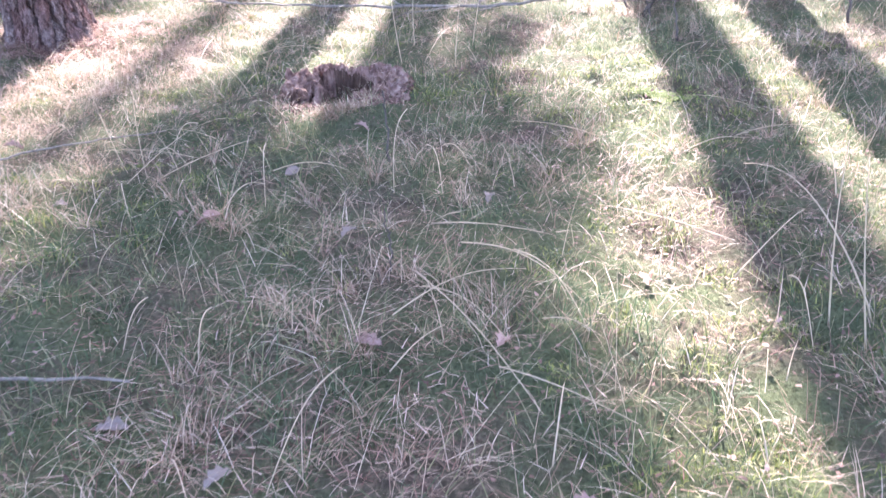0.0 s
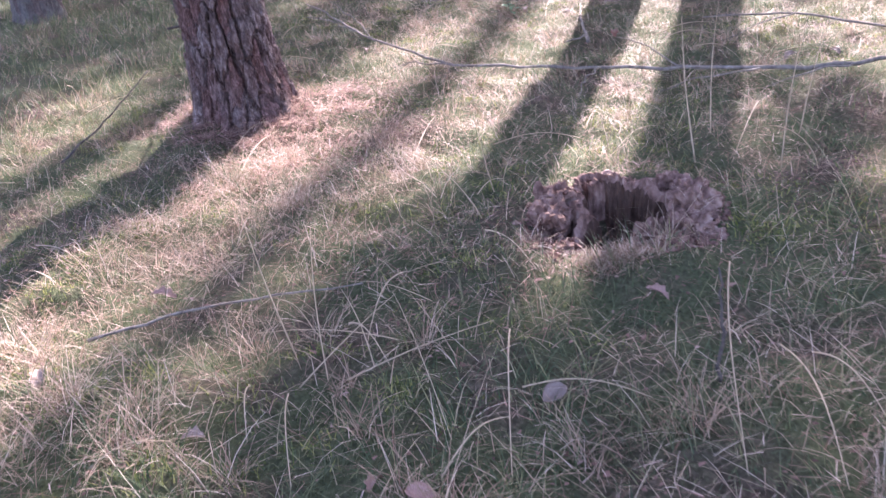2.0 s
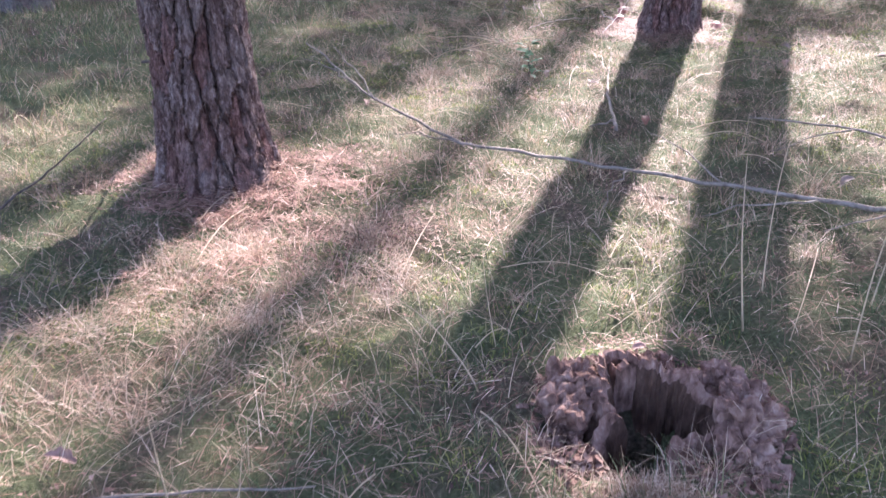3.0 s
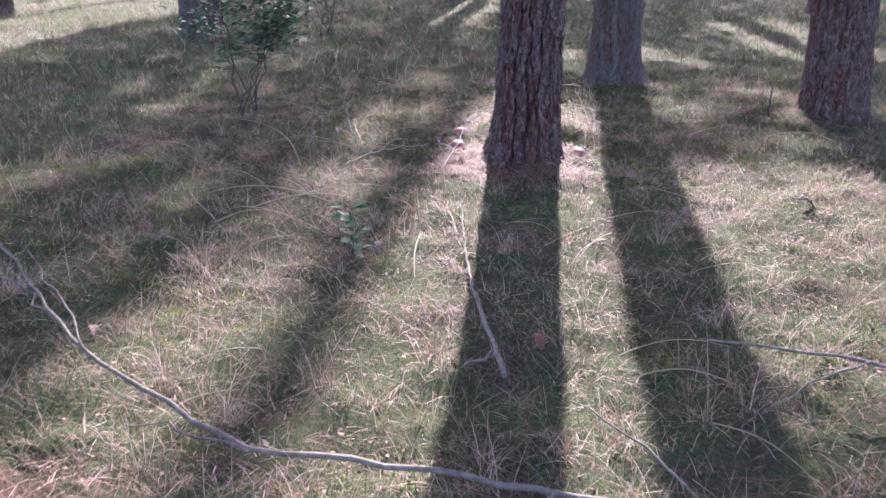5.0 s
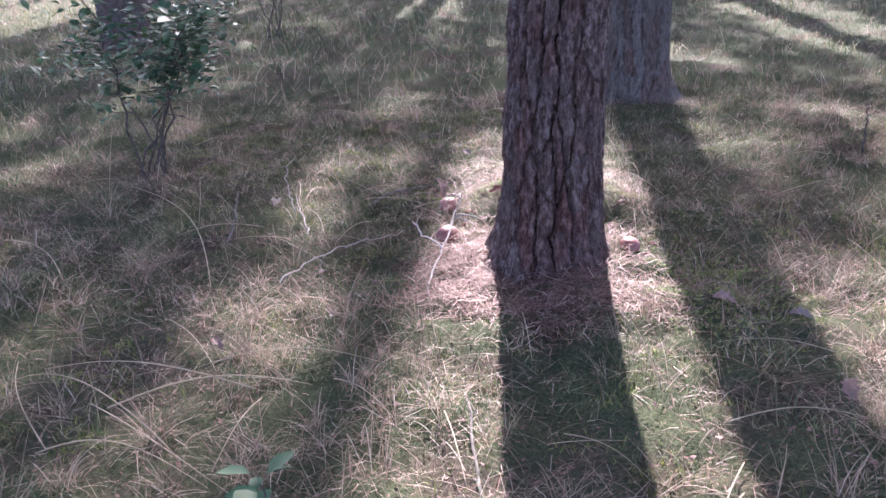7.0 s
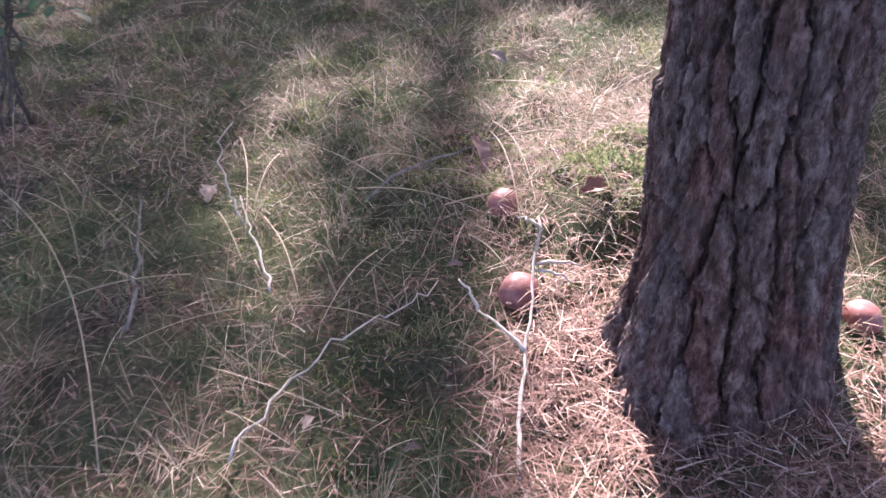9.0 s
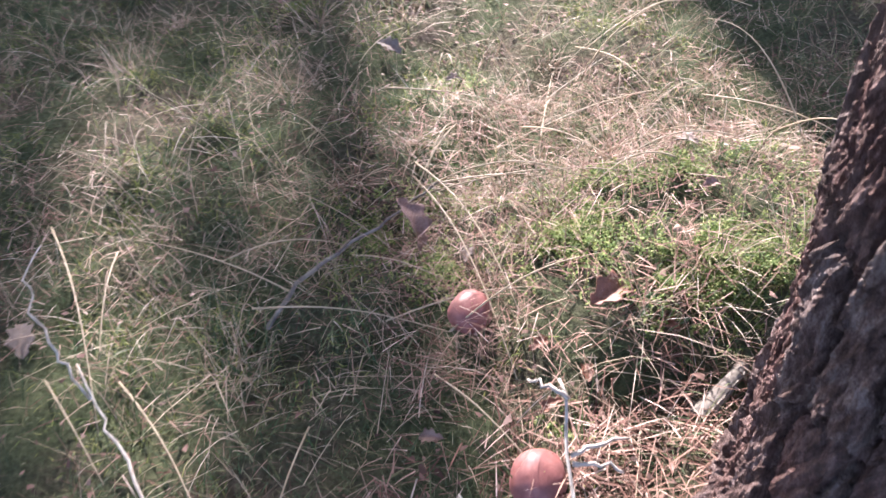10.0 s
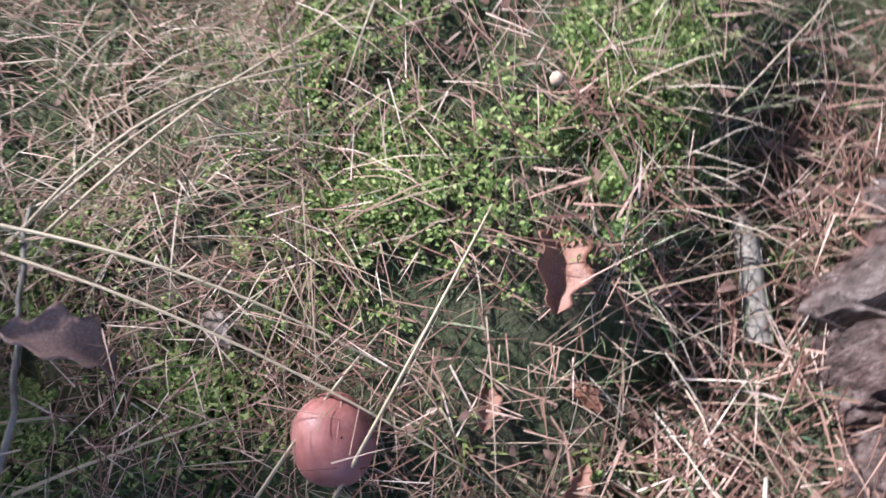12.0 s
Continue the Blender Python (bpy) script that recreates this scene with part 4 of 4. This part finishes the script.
# those that stand out, and then a scatter of the rest
for x, y, L, k, turn in ((-0.60, 9.37, 0.55, 2, -82), (-0.76, 8.94, 0.45, 2, -10), (-0.59, 9.3, 0.47, 2, -26), (0.27, 9.15, 0.42, 1, 120), (-0.1, 9.6, 0.5, 1, -30), (-0.3, 9.5, 0.45, 3, 15), (-1.1, 7.3, 0.7, 2, 170), (-1.5, 7.2, 0.6, 2, 10),
                         (-1.2, 6.95, 0.5, 1, 185), (0.4, 4.1, 0.5, 0, 80), (0.35, 3.9, 0.55, 0, 110), (0.62, 3.8, 0.55, 0, 60), (0.7, 4.1, 0.5, 0, 40), (-0.45, 2.5, 0.4, 0, 100), (-0.5, 2.45, 0.4, 3, 60), (-0.4, 2.5, 0.42, 3, 20),
                         (-0.55, 2.55, 0.42, 0, 150), (-0.35, 2.55, 0.35, 3, 120), (0.7, 1.9, 0.5, 2, -50), (0.85, 1.85, 0.45, 2, -70), (0.6, 2.1, 0.5, 3, -45), (1.6, 1.5, 0.5, 0, 80), (1.65, 1.4, 0.5, 0, 100), (1.7, 1.5, 0.55, 1, 130),
                         (0.2, 6.7, 0.3, 3, 60), (0.1, 5.75, 0.4, 2, 15), (1.0, 6.2, 0.35, 2, 5), (0.5, 6.5, 0.3, 2, 0), (0.25, 8.95, 0.3, 3, 60), (0.3, 9.1, 0.25, 1, 200)):
    dry_stalk(x, y, L, k, turn)


def lying_stalk(x0, y0, x1, y1, arch):
    """One long stem from end to end, bowed up between, thinner to its tip."""
    n = 12
    f = np.linspace(0, 1, n)
    bow = 0.05 * math.hypot(x1 - x0, y1 - y0) * rng.normal()
    x = x0 + (x1 - x0) * f - (y1 - y0) * bow * np.sin(np.pi * f)
    y = y0 + (y1 - y0) * f + (x1 - x0) * bow * np.sin(np.pi * f)
    z = gz(x0, y0) * (1 - f) + gz(x1, y1) * f + 0.03 + arch * np.sin(np.pi * f)
    v, q, e = tube(np.stack([x, y, z], 1), np.linspace(0.0021, 0.0010, n), 5)
    ob = solid("dry_stalk", fast_mesh("dry_stalk", v, [q, e]), STALK)
    return tagged(ob, "long pale dry grass stem lying over the undergrowth", "grass stalk", "dry grass stalks")


by_the_pine = [(-0.61, 9.34, -0.56, 8.73, 0.06), (-0.59, 9.28, -0.15, 9.05, 0.03), (-0.59, 9.32, -0.45, 9.51, 0.05), (-1.01, 9.04, -0.65, 8.87, 0.03), (-0.65, 8.87, -0.35, 8.87, 0.05), (0.08, 9.16, -0.23, 9.11, 0.04), (-0.21, 9.54, -0.33, 9.28, 0.05), (0.05, 9.47, -0.4, 9.38, 0.05), (0.21, 9.21, 0.28, 8.83, 0.14),
               (0.14, 9.41, 0.43, 8.95, 0.06), (-1.06, 9.21, -0.77, 9.16, 0.04), (-0.45, 9.51, -0.66, 9.22, 0.05), (-0.6, 9.71, -0.17, 9.39, 0.05), (-0.32, 9.43, -0.22, 9.13, 0.03), (-0.79, 9.14, -0.63, 9.0, 0.02), (-0.1, 9.09, -0.31, 9.06, 0.05), (-0.6, 9.3, -0.28, 9.09, 0.05)]
past_the_pine = [(-1.43, 9.44, -1.31, 8.84, 0.05), (-0.7, 8.79, -0.59, 8.55, 0.03), (-0.26, 9.2, 0.16, 9.26, 0.05), (-0.08, 9.7, 0.03, 9.29, 0.06), (-1.28, 9.31, -1.31, 9.01, 0.03), (-1.27, 8.94, -1.12, 8.55, 0.02), (-0.94, 8.74, -1.06, 8.47, 0.03), (-1.41, 8.99, -1.29, 8.72, 0.02), (-0.07, 9.68, 0.36, 9.84, 0.06)]
before_the_pine = [(-1.61, 7.0, -1.08, 6.81, 0.08), (-1.31, 7.44, -0.71, 7.38, 0.05), (-1.06, 7.24, -1.1, 6.9, 0.03), (-0.86, 7.3, -0.66, 7.11, 0.03), (-0.53, 7.13, -0.46, 6.8, 0.02), (-0.3, 7.76, -0.28, 7.45, 0.02), (-2.56, 8.59, -2.05, 8.08, 0.03), (-1.47, 8.07, -2.29, 9.33, 0.04), (-1.52, 7.77, -1.25, 7.42, 0.02),
                   (-1.36, 6.56, -1.11, 6.75, 0.04), (0.17, 6.79, 0.0, 6.49, 0.03), (-1.56, 7.23, -1.0, 6.78, 0.05), (0.21, 6.93, 0.03, 6.53, 0.02), (-0.99, 5.69, -1.15, 5.54, 0.02), (0.14, 5.62, 0.44, 5.6, 0.04), (-1.35, 6.04, -1.2, 6.05, 0.02), (-1.6, 7.03, -1.91, 7.48, 0.03), (1.37, 8.92, 1.65, 9.04, 0.02), (-0.61, 6.74, -0.58, 6.3, 0.02)]
round_the_stump = [(-1.39, 3.81, -1.45, 4.29, 0.03), (0.58, 4.45, 0.47, 3.84, 0.04), (-0.34, 3.54, -0.27, 3.63, 0.02), (-0.6, 3.77, -0.52, 3.62, 0.05), (-0.7, 3.9, -0.73, 4.38, 0.03), (0.45, 3.04, 0.47, 2.26, 0.05), (0.55, 2.7, 0.63, 2.24, 0.05), (0.61, 2.66, 0.72, 2.44, 0.04), (-0.25, 3.27, -0.04, 2.99, 0.03), (-1.8, 3.12, -1.43, 2.93, 0.03),
                   (-0.04, 2.65, 0.05, 2.22, 0.06), (-0.48, 2.72, -0.3, 2.53, 0.04), (-0.4, 2.97, -0.39, 2.62, 0.05), (-0.5, 2.4, -0.37, 2.13, 0.04), (-0.6, 2.41, -0.53, 2.25, 0.04), (0.02, 2.48, 0.29, 2.48, 0.03), (-0.82, 2.11, -0.68, 2.2, 0.03), (-0.08, 2.19, 0.01, 2.39, 0.04)]
at_the_start = [(1.43, 1.72, 1.72, 2.07, 0.05), (0.57, 1.75, 0.89, 1.14, 0.03), (0.44, 1.29, 0.36, 0.9, 0.05), (0.55, 1.31, 0.67, 1.47, 0.02), (0.6, 1.69, 0.82, 1.39, 0.03), (0.8, 1.3, 1.08, 1.1, 0.03), (0.06, 1.57, 0.1, 1.32, 0.04), (1.44, 2.52, 1.69, 2.62, 0.03), (-0.13, 1.63, -0.12, 1.42, 0.03), (0.9, 1.0, 0.94, 1.22, 0.06),
                (1.47, 1.88, 1.12, 2.13, 0.02), (1.31, 1.0, 1.31, 1.17, 0.04), (0.14, 1.01, 0.21, 0.89, 0.03), (1.56, 1.69, 1.52, 1.38, 0.06), (0.91, 1.49, 1.04, 1.44, 0.02)]
for group_of in (by_the_pine, past_the_pine, before_the_pine, round_the_stump, at_the_start):
    for ends in group_of:
        lying_stalk(*ends)
count = 0
while count < 170:
    x, y = rng.uniform(-2.9, 2.7), rng.uniform(-0.2, 11.5)
    if bare(np.array([x]), np.array([y]), 0.12)[0] or (litter_at(x, y) > 0.4 and rng.random() < 0.7):
        continue
    dry_stalk(x, y, rng.uniform(0.18, 0.42), int(rng.choice([0, 1, 2, 2, 3, 3])), rng.uniform(0, 360), 0.015, rng.normal(0, 6))
    count += 1


# ---- fallen needles ----
def scatter(n, x0, x1, y0, y1):
    return rng.uniform(x0, x1, n), rng.uniform(y0, y1, n)


def lay_needles():
    x, y = scatter(300000, -3.0, 2.8, -0.5, 11.9)
    share = 0.06 + 0.95 * litter_at(x, y) + 0.4 * np.clip(waves(x, y, 1.6, 44) * 4 - 2.1, 0, 1)
    keep = (rng.random(len(x)) < share) & ~bare(x, y, -0.03)
    x, y = x[keep], y[keep]
    n = len(x)
    z = ground_z(x, y) + rng.uniform(0.0, 0.03, n) + 0.012 * litter_at(x, y)
    data = blades(x, y, z, rng.random(n) * 6.283, rng.uniform(0.035, 0.075, n), rng.uniform(1.2, 1.75, n), rng.uniform(1.3, 1.9, n), rng.uniform(0.0014, 0.0026, n), 2)
    strands("needle_litter", data, NEEDLE, "fallen pinkish-brown pine needles covering the ground", "pine needles")


def lay_base_needles():
    """A loose bed of long needles in clumps, with chips of bark in it."""
    for cx, cy, n0 in ((-0.2, 8.15, 52000), (-1.5, 4.5, 46000)):
        x, y = scatter(n0, cx - 0.85, cx + 0.85, cy - 0.85, cy + 0.85)
        heap = waves(x, y, 13, 52, 2)
        keep = (rng.random(len(x)) < litter_at(x, y) * np.clip(3.4 * heap - 1.0, 0.1, 1)) & ~bare(x, y, -0.03)
        x, y, heap = x[keep], y[keep], heap[keep]
        n = len(x)
        z = ground_z(x, y) + rng.uniform(0.0, 0.075, n) * heap
        data = blades(x, y, z, rng.random(n) * 6.283, rng.uniform(0.05, 0.11, n), rng.uniform(1.0, 1.8, n), rng.uniform(1.2, 2.0, n), rng.uniform(0.002, 0.0036, n), 2)
        strands("pine_foot_litter", data, NEEDLE, "thick pinkish-brown needle litter at a pine's foot", "pine needles")
        x, y = scatter(900, cx - 0.6, cx + 0.6, cy - 0.6, cy + 0.6)
        keep = (rng.random(len(x)) < litter_at(x, y)) & ~bare(x, y, -0.05)
        x, y = x[keep], y[keep]
        n = len(x)
        size = rng.uniform(0.005, 0.015, n)
        data = blades(x, y, ground_z(x, y) + rng.uniform(0.015, 0.05, n), rng.random(n) * 6.283, size * 1.6, rng.uniform(1.0, 1.7, n), rng.uniform(1.2, 2.1, n), size, 3, rng.normal(0, 0.4, n))
        strands("bark_chips", data, CRUMB, "flat flakes of bark on the needle litter", "bark flakes")


def lay_moss():
    spots = [  # centre, half widths, density
        (-0.15, 8.81, 0.16, 0.095, 1.0), (-0.37, 8.97, 0.1, 0.08, 0.7), (0.2, 8.95, 0.12, 0.07, 0.22), (-0.05, 9.08, 0.25, 0.1, 0.12), (-0.3, 9.1, 0.2, 0.1, 0.12), (-0.72, 9.2, 0.1, 0.12, 0.3), (-0.62, 9.05, 0.08, 0.08, 0.35), (-0.55, 9.27, 0.1, 0.07, 0.5), (-0.5, 8.62, 0.035, 0.03, 0.8), (-0.42, 9.7, 0.05, 0.04, 1.0), (0.25, 3.55, 0.05, 0.035, 0.7), (-0.02, 3.6, 0.04, 0.03, 0.5), (1.5, 3.2, 0.12, 0.08, 0.8), (0.4, 8.0, 0.2, 0.3, 0.3)]
    xs, ys = [], []
    for cx, cy, a, b, dens in spots:
        k = int(52000 * a * b * 4 * dens)
        an, r = rng.random(k) * 6.283, np.abs(rng.normal(0, 0.65, k))
        px, py = cx + a * r * np.cos(an), cy + b * r * np.sin(an)
        ok = waves(px, py, 16, 71) > 0.41
        xs.append(px[ok]), ys.append(py[ok])
    x, y = np.concatenate(xs), np.concatenate(ys)
    free = ~bare(x, y)
    x, y = x[free], y[free]
    n = len(x)
    lift = 0.012 + 0.045 * waves(x, y, 10, 77) * np.exp(-(((x + 0.12) / 0.4) ** 2 + ((y - 8.88) / 0.3) ** 2))
    per = 7
    x, y, lift = np.repeat(x, per), np.repeat(y, per), np.repeat(lift, per)
    m = n * per
    x, y = x + rng.normal(0, 0.0025, m), y + rng.normal(0, 0.0025, m)
    z = ground_z(x, y) + lift * np.tile(np.linspace(0.3, 1.0, per), n)
    data = blades(x, y, z, rng.random(m) * 6.283, rng.uniform(0.004, 0.009, m), rng.uniform(0.4, 1.3, m), rng.uniform(1.0, 1.9, m), rng.uniform(0.003, 0.0048, m), 2)
    strands("moss", data, MOSS, "bright yellow-green cushion of leafy moss", "moss")


# ---- grass ----
def cut(x, y, share):
    keep = (rng.random(len(x)) < share) & ~bare(x, y)
    return x[keep], y[keep]


def grow(name, x, y, material, label, low, high, wide0, wide1, t0, t1, segs=3, lift=0.0, clump=0.0):
    n = len(x)
    size = rng.uniform(low, high, n) * (0.45 + 1.1 * waves(x, y, 7.5, 91, 2))
    heading = rng.random(n) * 6.283 + 1.4 * (waves(x, y, 1.1, 66) - 0.5)
    a = rng.uniform(*t0, n)
    data = blades(x, y, ground_z(x, y) - 0.006 + lift * rng.random(n), heading, size, a, a + rng.uniform(*t1, n), rng.uniform(wide0, wide1, n), segs, rng.normal(0, 0.6, n))
    strands(name, data, material, label, "grass")


def tufted(n, x0, x1, y0, y1, per, spread):
    cx, cy = scatter(n // per, x0, x1, y0, y1)
    x, y = np.repeat(cx, per), np.repeat(cy, per)
    return x + rng.normal(0, spread, len(x)), y + rng.normal(0, spread, len(x))


def lay_grass():
    x, y = tufted(165000, -3.1, 2.9, -0.4, 11.6, 7, 0.02)
    green = np.clip(1.9 * waves(x, y, 1.15, 88) - 0.35, 0.12, 1) * np.clip(4.5 * waves(x, y, 7.5, 91) - 1.5, 0.08, 1)
    x, y = cut(x, y, green * (1 - 0.93 * litter_at(x, y)))
    grow("green_grass", x, y, GREEN, "fine green-grey woodland grass", 0.035, 0.12, 0.0016, 0.0034, (0.1, 0.9), (0.3, 1.3))
    x, y = tufted(150000, -3.0, 2.8, -0.4, 11.6, 6, 0.018)
    x, y = cut(x, y, 0.55 * np.clip(2.8 * waves(x, y, 1.5, 61) - 0.8, 0.05, 1) * (1 - 0.95 * litter_at(x, y)))
    grow("short_grass", x, y, GREEN, "short mossy green undergrowth between the blades", 0.018, 0.05, 0.002, 0.004, (0.0, 0.8), (0.2, 1.3), 2)
    x, y = tufted(170000, -3.1, 2.9, -0.4, 11.6, 4, 0.03)
    dry = np.clip(1.25 - 1.1 * waves(x, y, 1.15, 88), 0.2, 1) * np.clip(3.5 * waves(x, y, 5.5, 95) - 1.0, 0.1, 1)
    dry = np.maximum(dry, np.exp(-(np.hypot((x + 1.2) / 0.4, (y - 3.8) / 1.5) ** 4)))
    dry = np.maximum(dry, 0.9 * np.exp(-(np.hypot((x + 0.05) / 0.5, (y - 9.35) / 0.3) ** 4)))
    x, y = cut(x, y, dry * (1 - 0.85 * litter_at(x, y)))
    grow("dry_grass", x, y, STRAW, "matted dry straw-coloured grass", 0.04, 0.14, 0.0011, 0.0024, (0.4, 1.5), (0.2, 1.2), 3, 0.02)
    x, y = scatter(6500, -3.1, 2.9, -0.4, 11.6)
    x, y = cut(x, y, np.clip(3 * waves(x, y, 2.1, 97) - 0.9, 0.1, 1) * (1 - 0.9 * litter_at(x, y)))
    grow("flattened_straw", x, y, STRAW, "long flattened straws over the grass", 0.1, 0.26, 0.0012, 0.0024, (0.8, 1.5), (0.1, 0.9), 3, 0.05)
    zones = ((300, -2.6, 2.2, 0.0, 10.5), (130, -2.3, -0.9, 8.0, 9.7), (34, -0.7, 0.4, 9.1, 10.0), (90, 0.5, 1.9, 0.2, 2.3), (90, -0.9, 0.6, 0.3, 2.9), (70, -2.2, -0.6, 6.0, 7.9), (30, 0.3, 1.2, 3.0, 4.8))
    spread = [scatter(*zone) for zone in zones]
    x, y = np.concatenate([p[0] for p in spread]), np.concatenate([p[1] for p in spread])
    x, y = cut(x, y, 1 - 0.8 * litter_at(x, y))
    grow("long_straw", x, y, STALK, "long pale dry stems criss-crossing over the grass", 0.16, 0.42, 0.0012, 0.0022, (0.5, 1.4), (0.1, 0.9), 4, 0.04)
    x, y = tufted(8500, -1.6, -0.7, 2.0, 4.3, 40, 0.035)
    x, y = cut(x, y, np.clip(4 * waves(x, y, 2.6, 171) - 1.2, 0.1, 1) * (1 - 0.9 * litter_at(x, y)))
    grow("straw_heap", x, y, STRAW, "heaped pale pinkish dead grass in the sun", 0.05, 0.16, 0.0012, 0.0023, (0.4, 1.4), (0.4, 1.3), 3, 0.04)
    x, y = rng.normal(0.14, 0.07, 1500), rng.normal(3.06, 0.035, 1500)
    grow("pale_tuft", x, y, STRAW, "short pale tuft at the mouth of a hollow stump", 0.02, 0.06, 0.0012, 0.0024, (0.2, 1.2), (0.3, 1.2), 2, 0.01)
    # tussocks of dead grass that hang over, and low pads of green between them
    x, y = tufted(46000, -2.8, 2.6, -0.3, 11.2, 46, 0.022)
    x, y = cut(x, y, np.clip(4 * waves(x, y, 1.9, 121) - 1.5, 0.05, 1) * (1 - 0.95 * litter_at(x, y)))
    grow("dead_tussock", x, y, STRAW, "pale dead grass tussocks hanging over", 0.07, 0.17, 0.0014, 0.0028, (0.2, 1.1), (0.5, 1.5), 3, 0.01)
    x, y = tufted(150000, -2.8, 2.6, -0.3, 11.2, 60, 0.035)
    x, y = cut(x, y, np.clip(5 * waves(x, y, 1.7, 131) - 1.9, 0.0, 1) * (1 - 0.95 * litter_at(x, y)))
    grow("feather_moss", x, y, PAD, "low yellow-green feather moss in the grass", 0.012, 0.035, 0.002, 0.004, (0.1, 1.2), (0.2, 1.2), 2, 0.012)
    # the wood further off
    x, y = tufted(90000, -13, 10, 11.4, 30, 6, 0.05)
    x, y = cut(x, y, np.clip(1.5 - (y - 11) / 24, 0.3, 1) * np.clip(1.6 * waves(x, y, 0.6, 88) - 0.1, 0.25, 1))
    grow("far_green_grass", x, y, GREEN, "green-grey woodland grass further off", 0.08, 0.2, 0.004, 0.008, (0.1, 0.9), (0.2, 1.1), 2)
    x, y = tufted(56000, -13, 10, 11.4, 30, 5, 0.06)
    x, y = cut(x, y, np.clip(1.5 - (y - 11) / 24, 0.3, 1) * 0.9)
    grow("far_dry_grass", x, y, STRAW, "dry straw-coloured grass further off", 0.08, 0.22, 0.003, 0.006, (0.3, 1.3), (0.1, 0.9), 2)
    x, y = tufted(46000, -12, -2.9, 2.0, 11.6, 5, 0.04)
    x, y = cut(x, y, 0.9)
    grow("side_green_grass", x, y, GREEN, "green-grey grass among the pines", 0.06, 0.16, 0.003, 0.006, (0.1, 0.9), (0.2, 1.1), 2)
    x, y = tufted(40000, -12, -2.9, 2.0, 11.6, 5, 0.04)
    x, y = cut(x, y, 0.9)
    grow("side_dry_grass", x, y, STRAW, "dry grass among the pines", 0.07, 0.18, 0.002, 0.004, (0.3, 1.4), (0.1, 0.9), 2)
    x, y = tufted(26000, 2.7, 7, 1.0, 11.6, 5, 0.04)
    x, y = cut(x, y, 0.9)
    grow("edge_grass", x, y, STRAW, "mixed dry grass among the pines", 0.06, 0.16, 0.003, 0.005, (0.2, 1.3), (0.1, 0.9), 2)


def lay_crumbs():
    """Scraps of dead leaf and bark between the blades."""
    x, y = scatter(34000, -3.0, 2.8, -0.4, 11.6)
    keep = (rng.random(len(x)) < 0.15 + 0.85 * np.clip(3.2 * waves(x, y, 3.3, 144) - 1.2, 0, 1)) & ~bare(x, y)
    x, y = x[keep], y[keep]
    n = len(x)
    z = ground_z(x, y) + rng.uniform(0.006, 0.04, n)
    head, size = rng.random(n) * 6.283, rng.uniform(0.003, 0.0075, n) * (1 + 0.6 * (rng.random(n) > 0.95))
    data = blades(x, y, z, head, size * 2.2, rng.uniform(0.9, 1.9, n), rng.uniform(1.0, 2.2, n), size * 1.5, 3, rng.normal(0, 0.4, n))
    strands("leaf_litter", data, CRUMB, "scraps of dead leaves and bark in the grass", "leaf litter")


lay_crumbs()
lay_needles()
lay_base_needles()
lay_moss()
lay_grass()


def lay_clearing():
    """Thick short growth and dead grass round the mushrooms at the pine's foot."""
    x, y = tufted(24000, -1.3, 0.5, 8.4, 9.6, 6, 0.012)
    x, y = cut(x, y, 0.75 * np.clip(3 * waves(x, y, 4.5, 61) - 0.8, 0.15, 1) * (1 - 0.8 * litter_at(x, y)))
    grow("low_undergrowth", x, y, GREEN, "low mossy undergrowth round the mushrooms", 0.015, 0.045, 0.0014, 0.003, (0.0, 0.9), (0.2, 1.3), 2)
    x, y = tufted(6500, -1.3, 0.5, 8.4, 9.6, 4, 0.02)
    x, y = cut(x, y, np.clip(3 * waves(x, y, 6.5, 35) - 0.8, 0.1, 1) * (1 - 0.8 * litter_at(x, y)))
    grow("dead_grass", x, y, STRAW, "short dead grass round the mushrooms", 0.03, 0.08, 0.0009, 0.0018, (0.5, 1.5), (0.2, 1.2), 2, 0.02)
    x, y = scatter(3200, -0.75, 0.4, 8.72, 9.6)
    keep = rng.random(len(x)) < np.clip(4 * waves(x, y, 9, 141, 2) - 1.4, 0.12, 1)
    x, y = x[keep], y[keep]
    n = len(x)
    data = blades(x, y, ground_z(x, y) + rng.uniform(0.02, 0.07, n), rng.random(n) * 6.283, rng.uniform(0.04, 0.09, n), rng.uniform(1.1, 1.8, n), rng.uniform(1.2, 2.0, n), rng.uniform(0.001, 0.0018, n), 2)
    strands("needles_on_moss", data, NEEDLE, "rusty fallen needles caught on moss and grass", "pine needles")


lay_clearing()
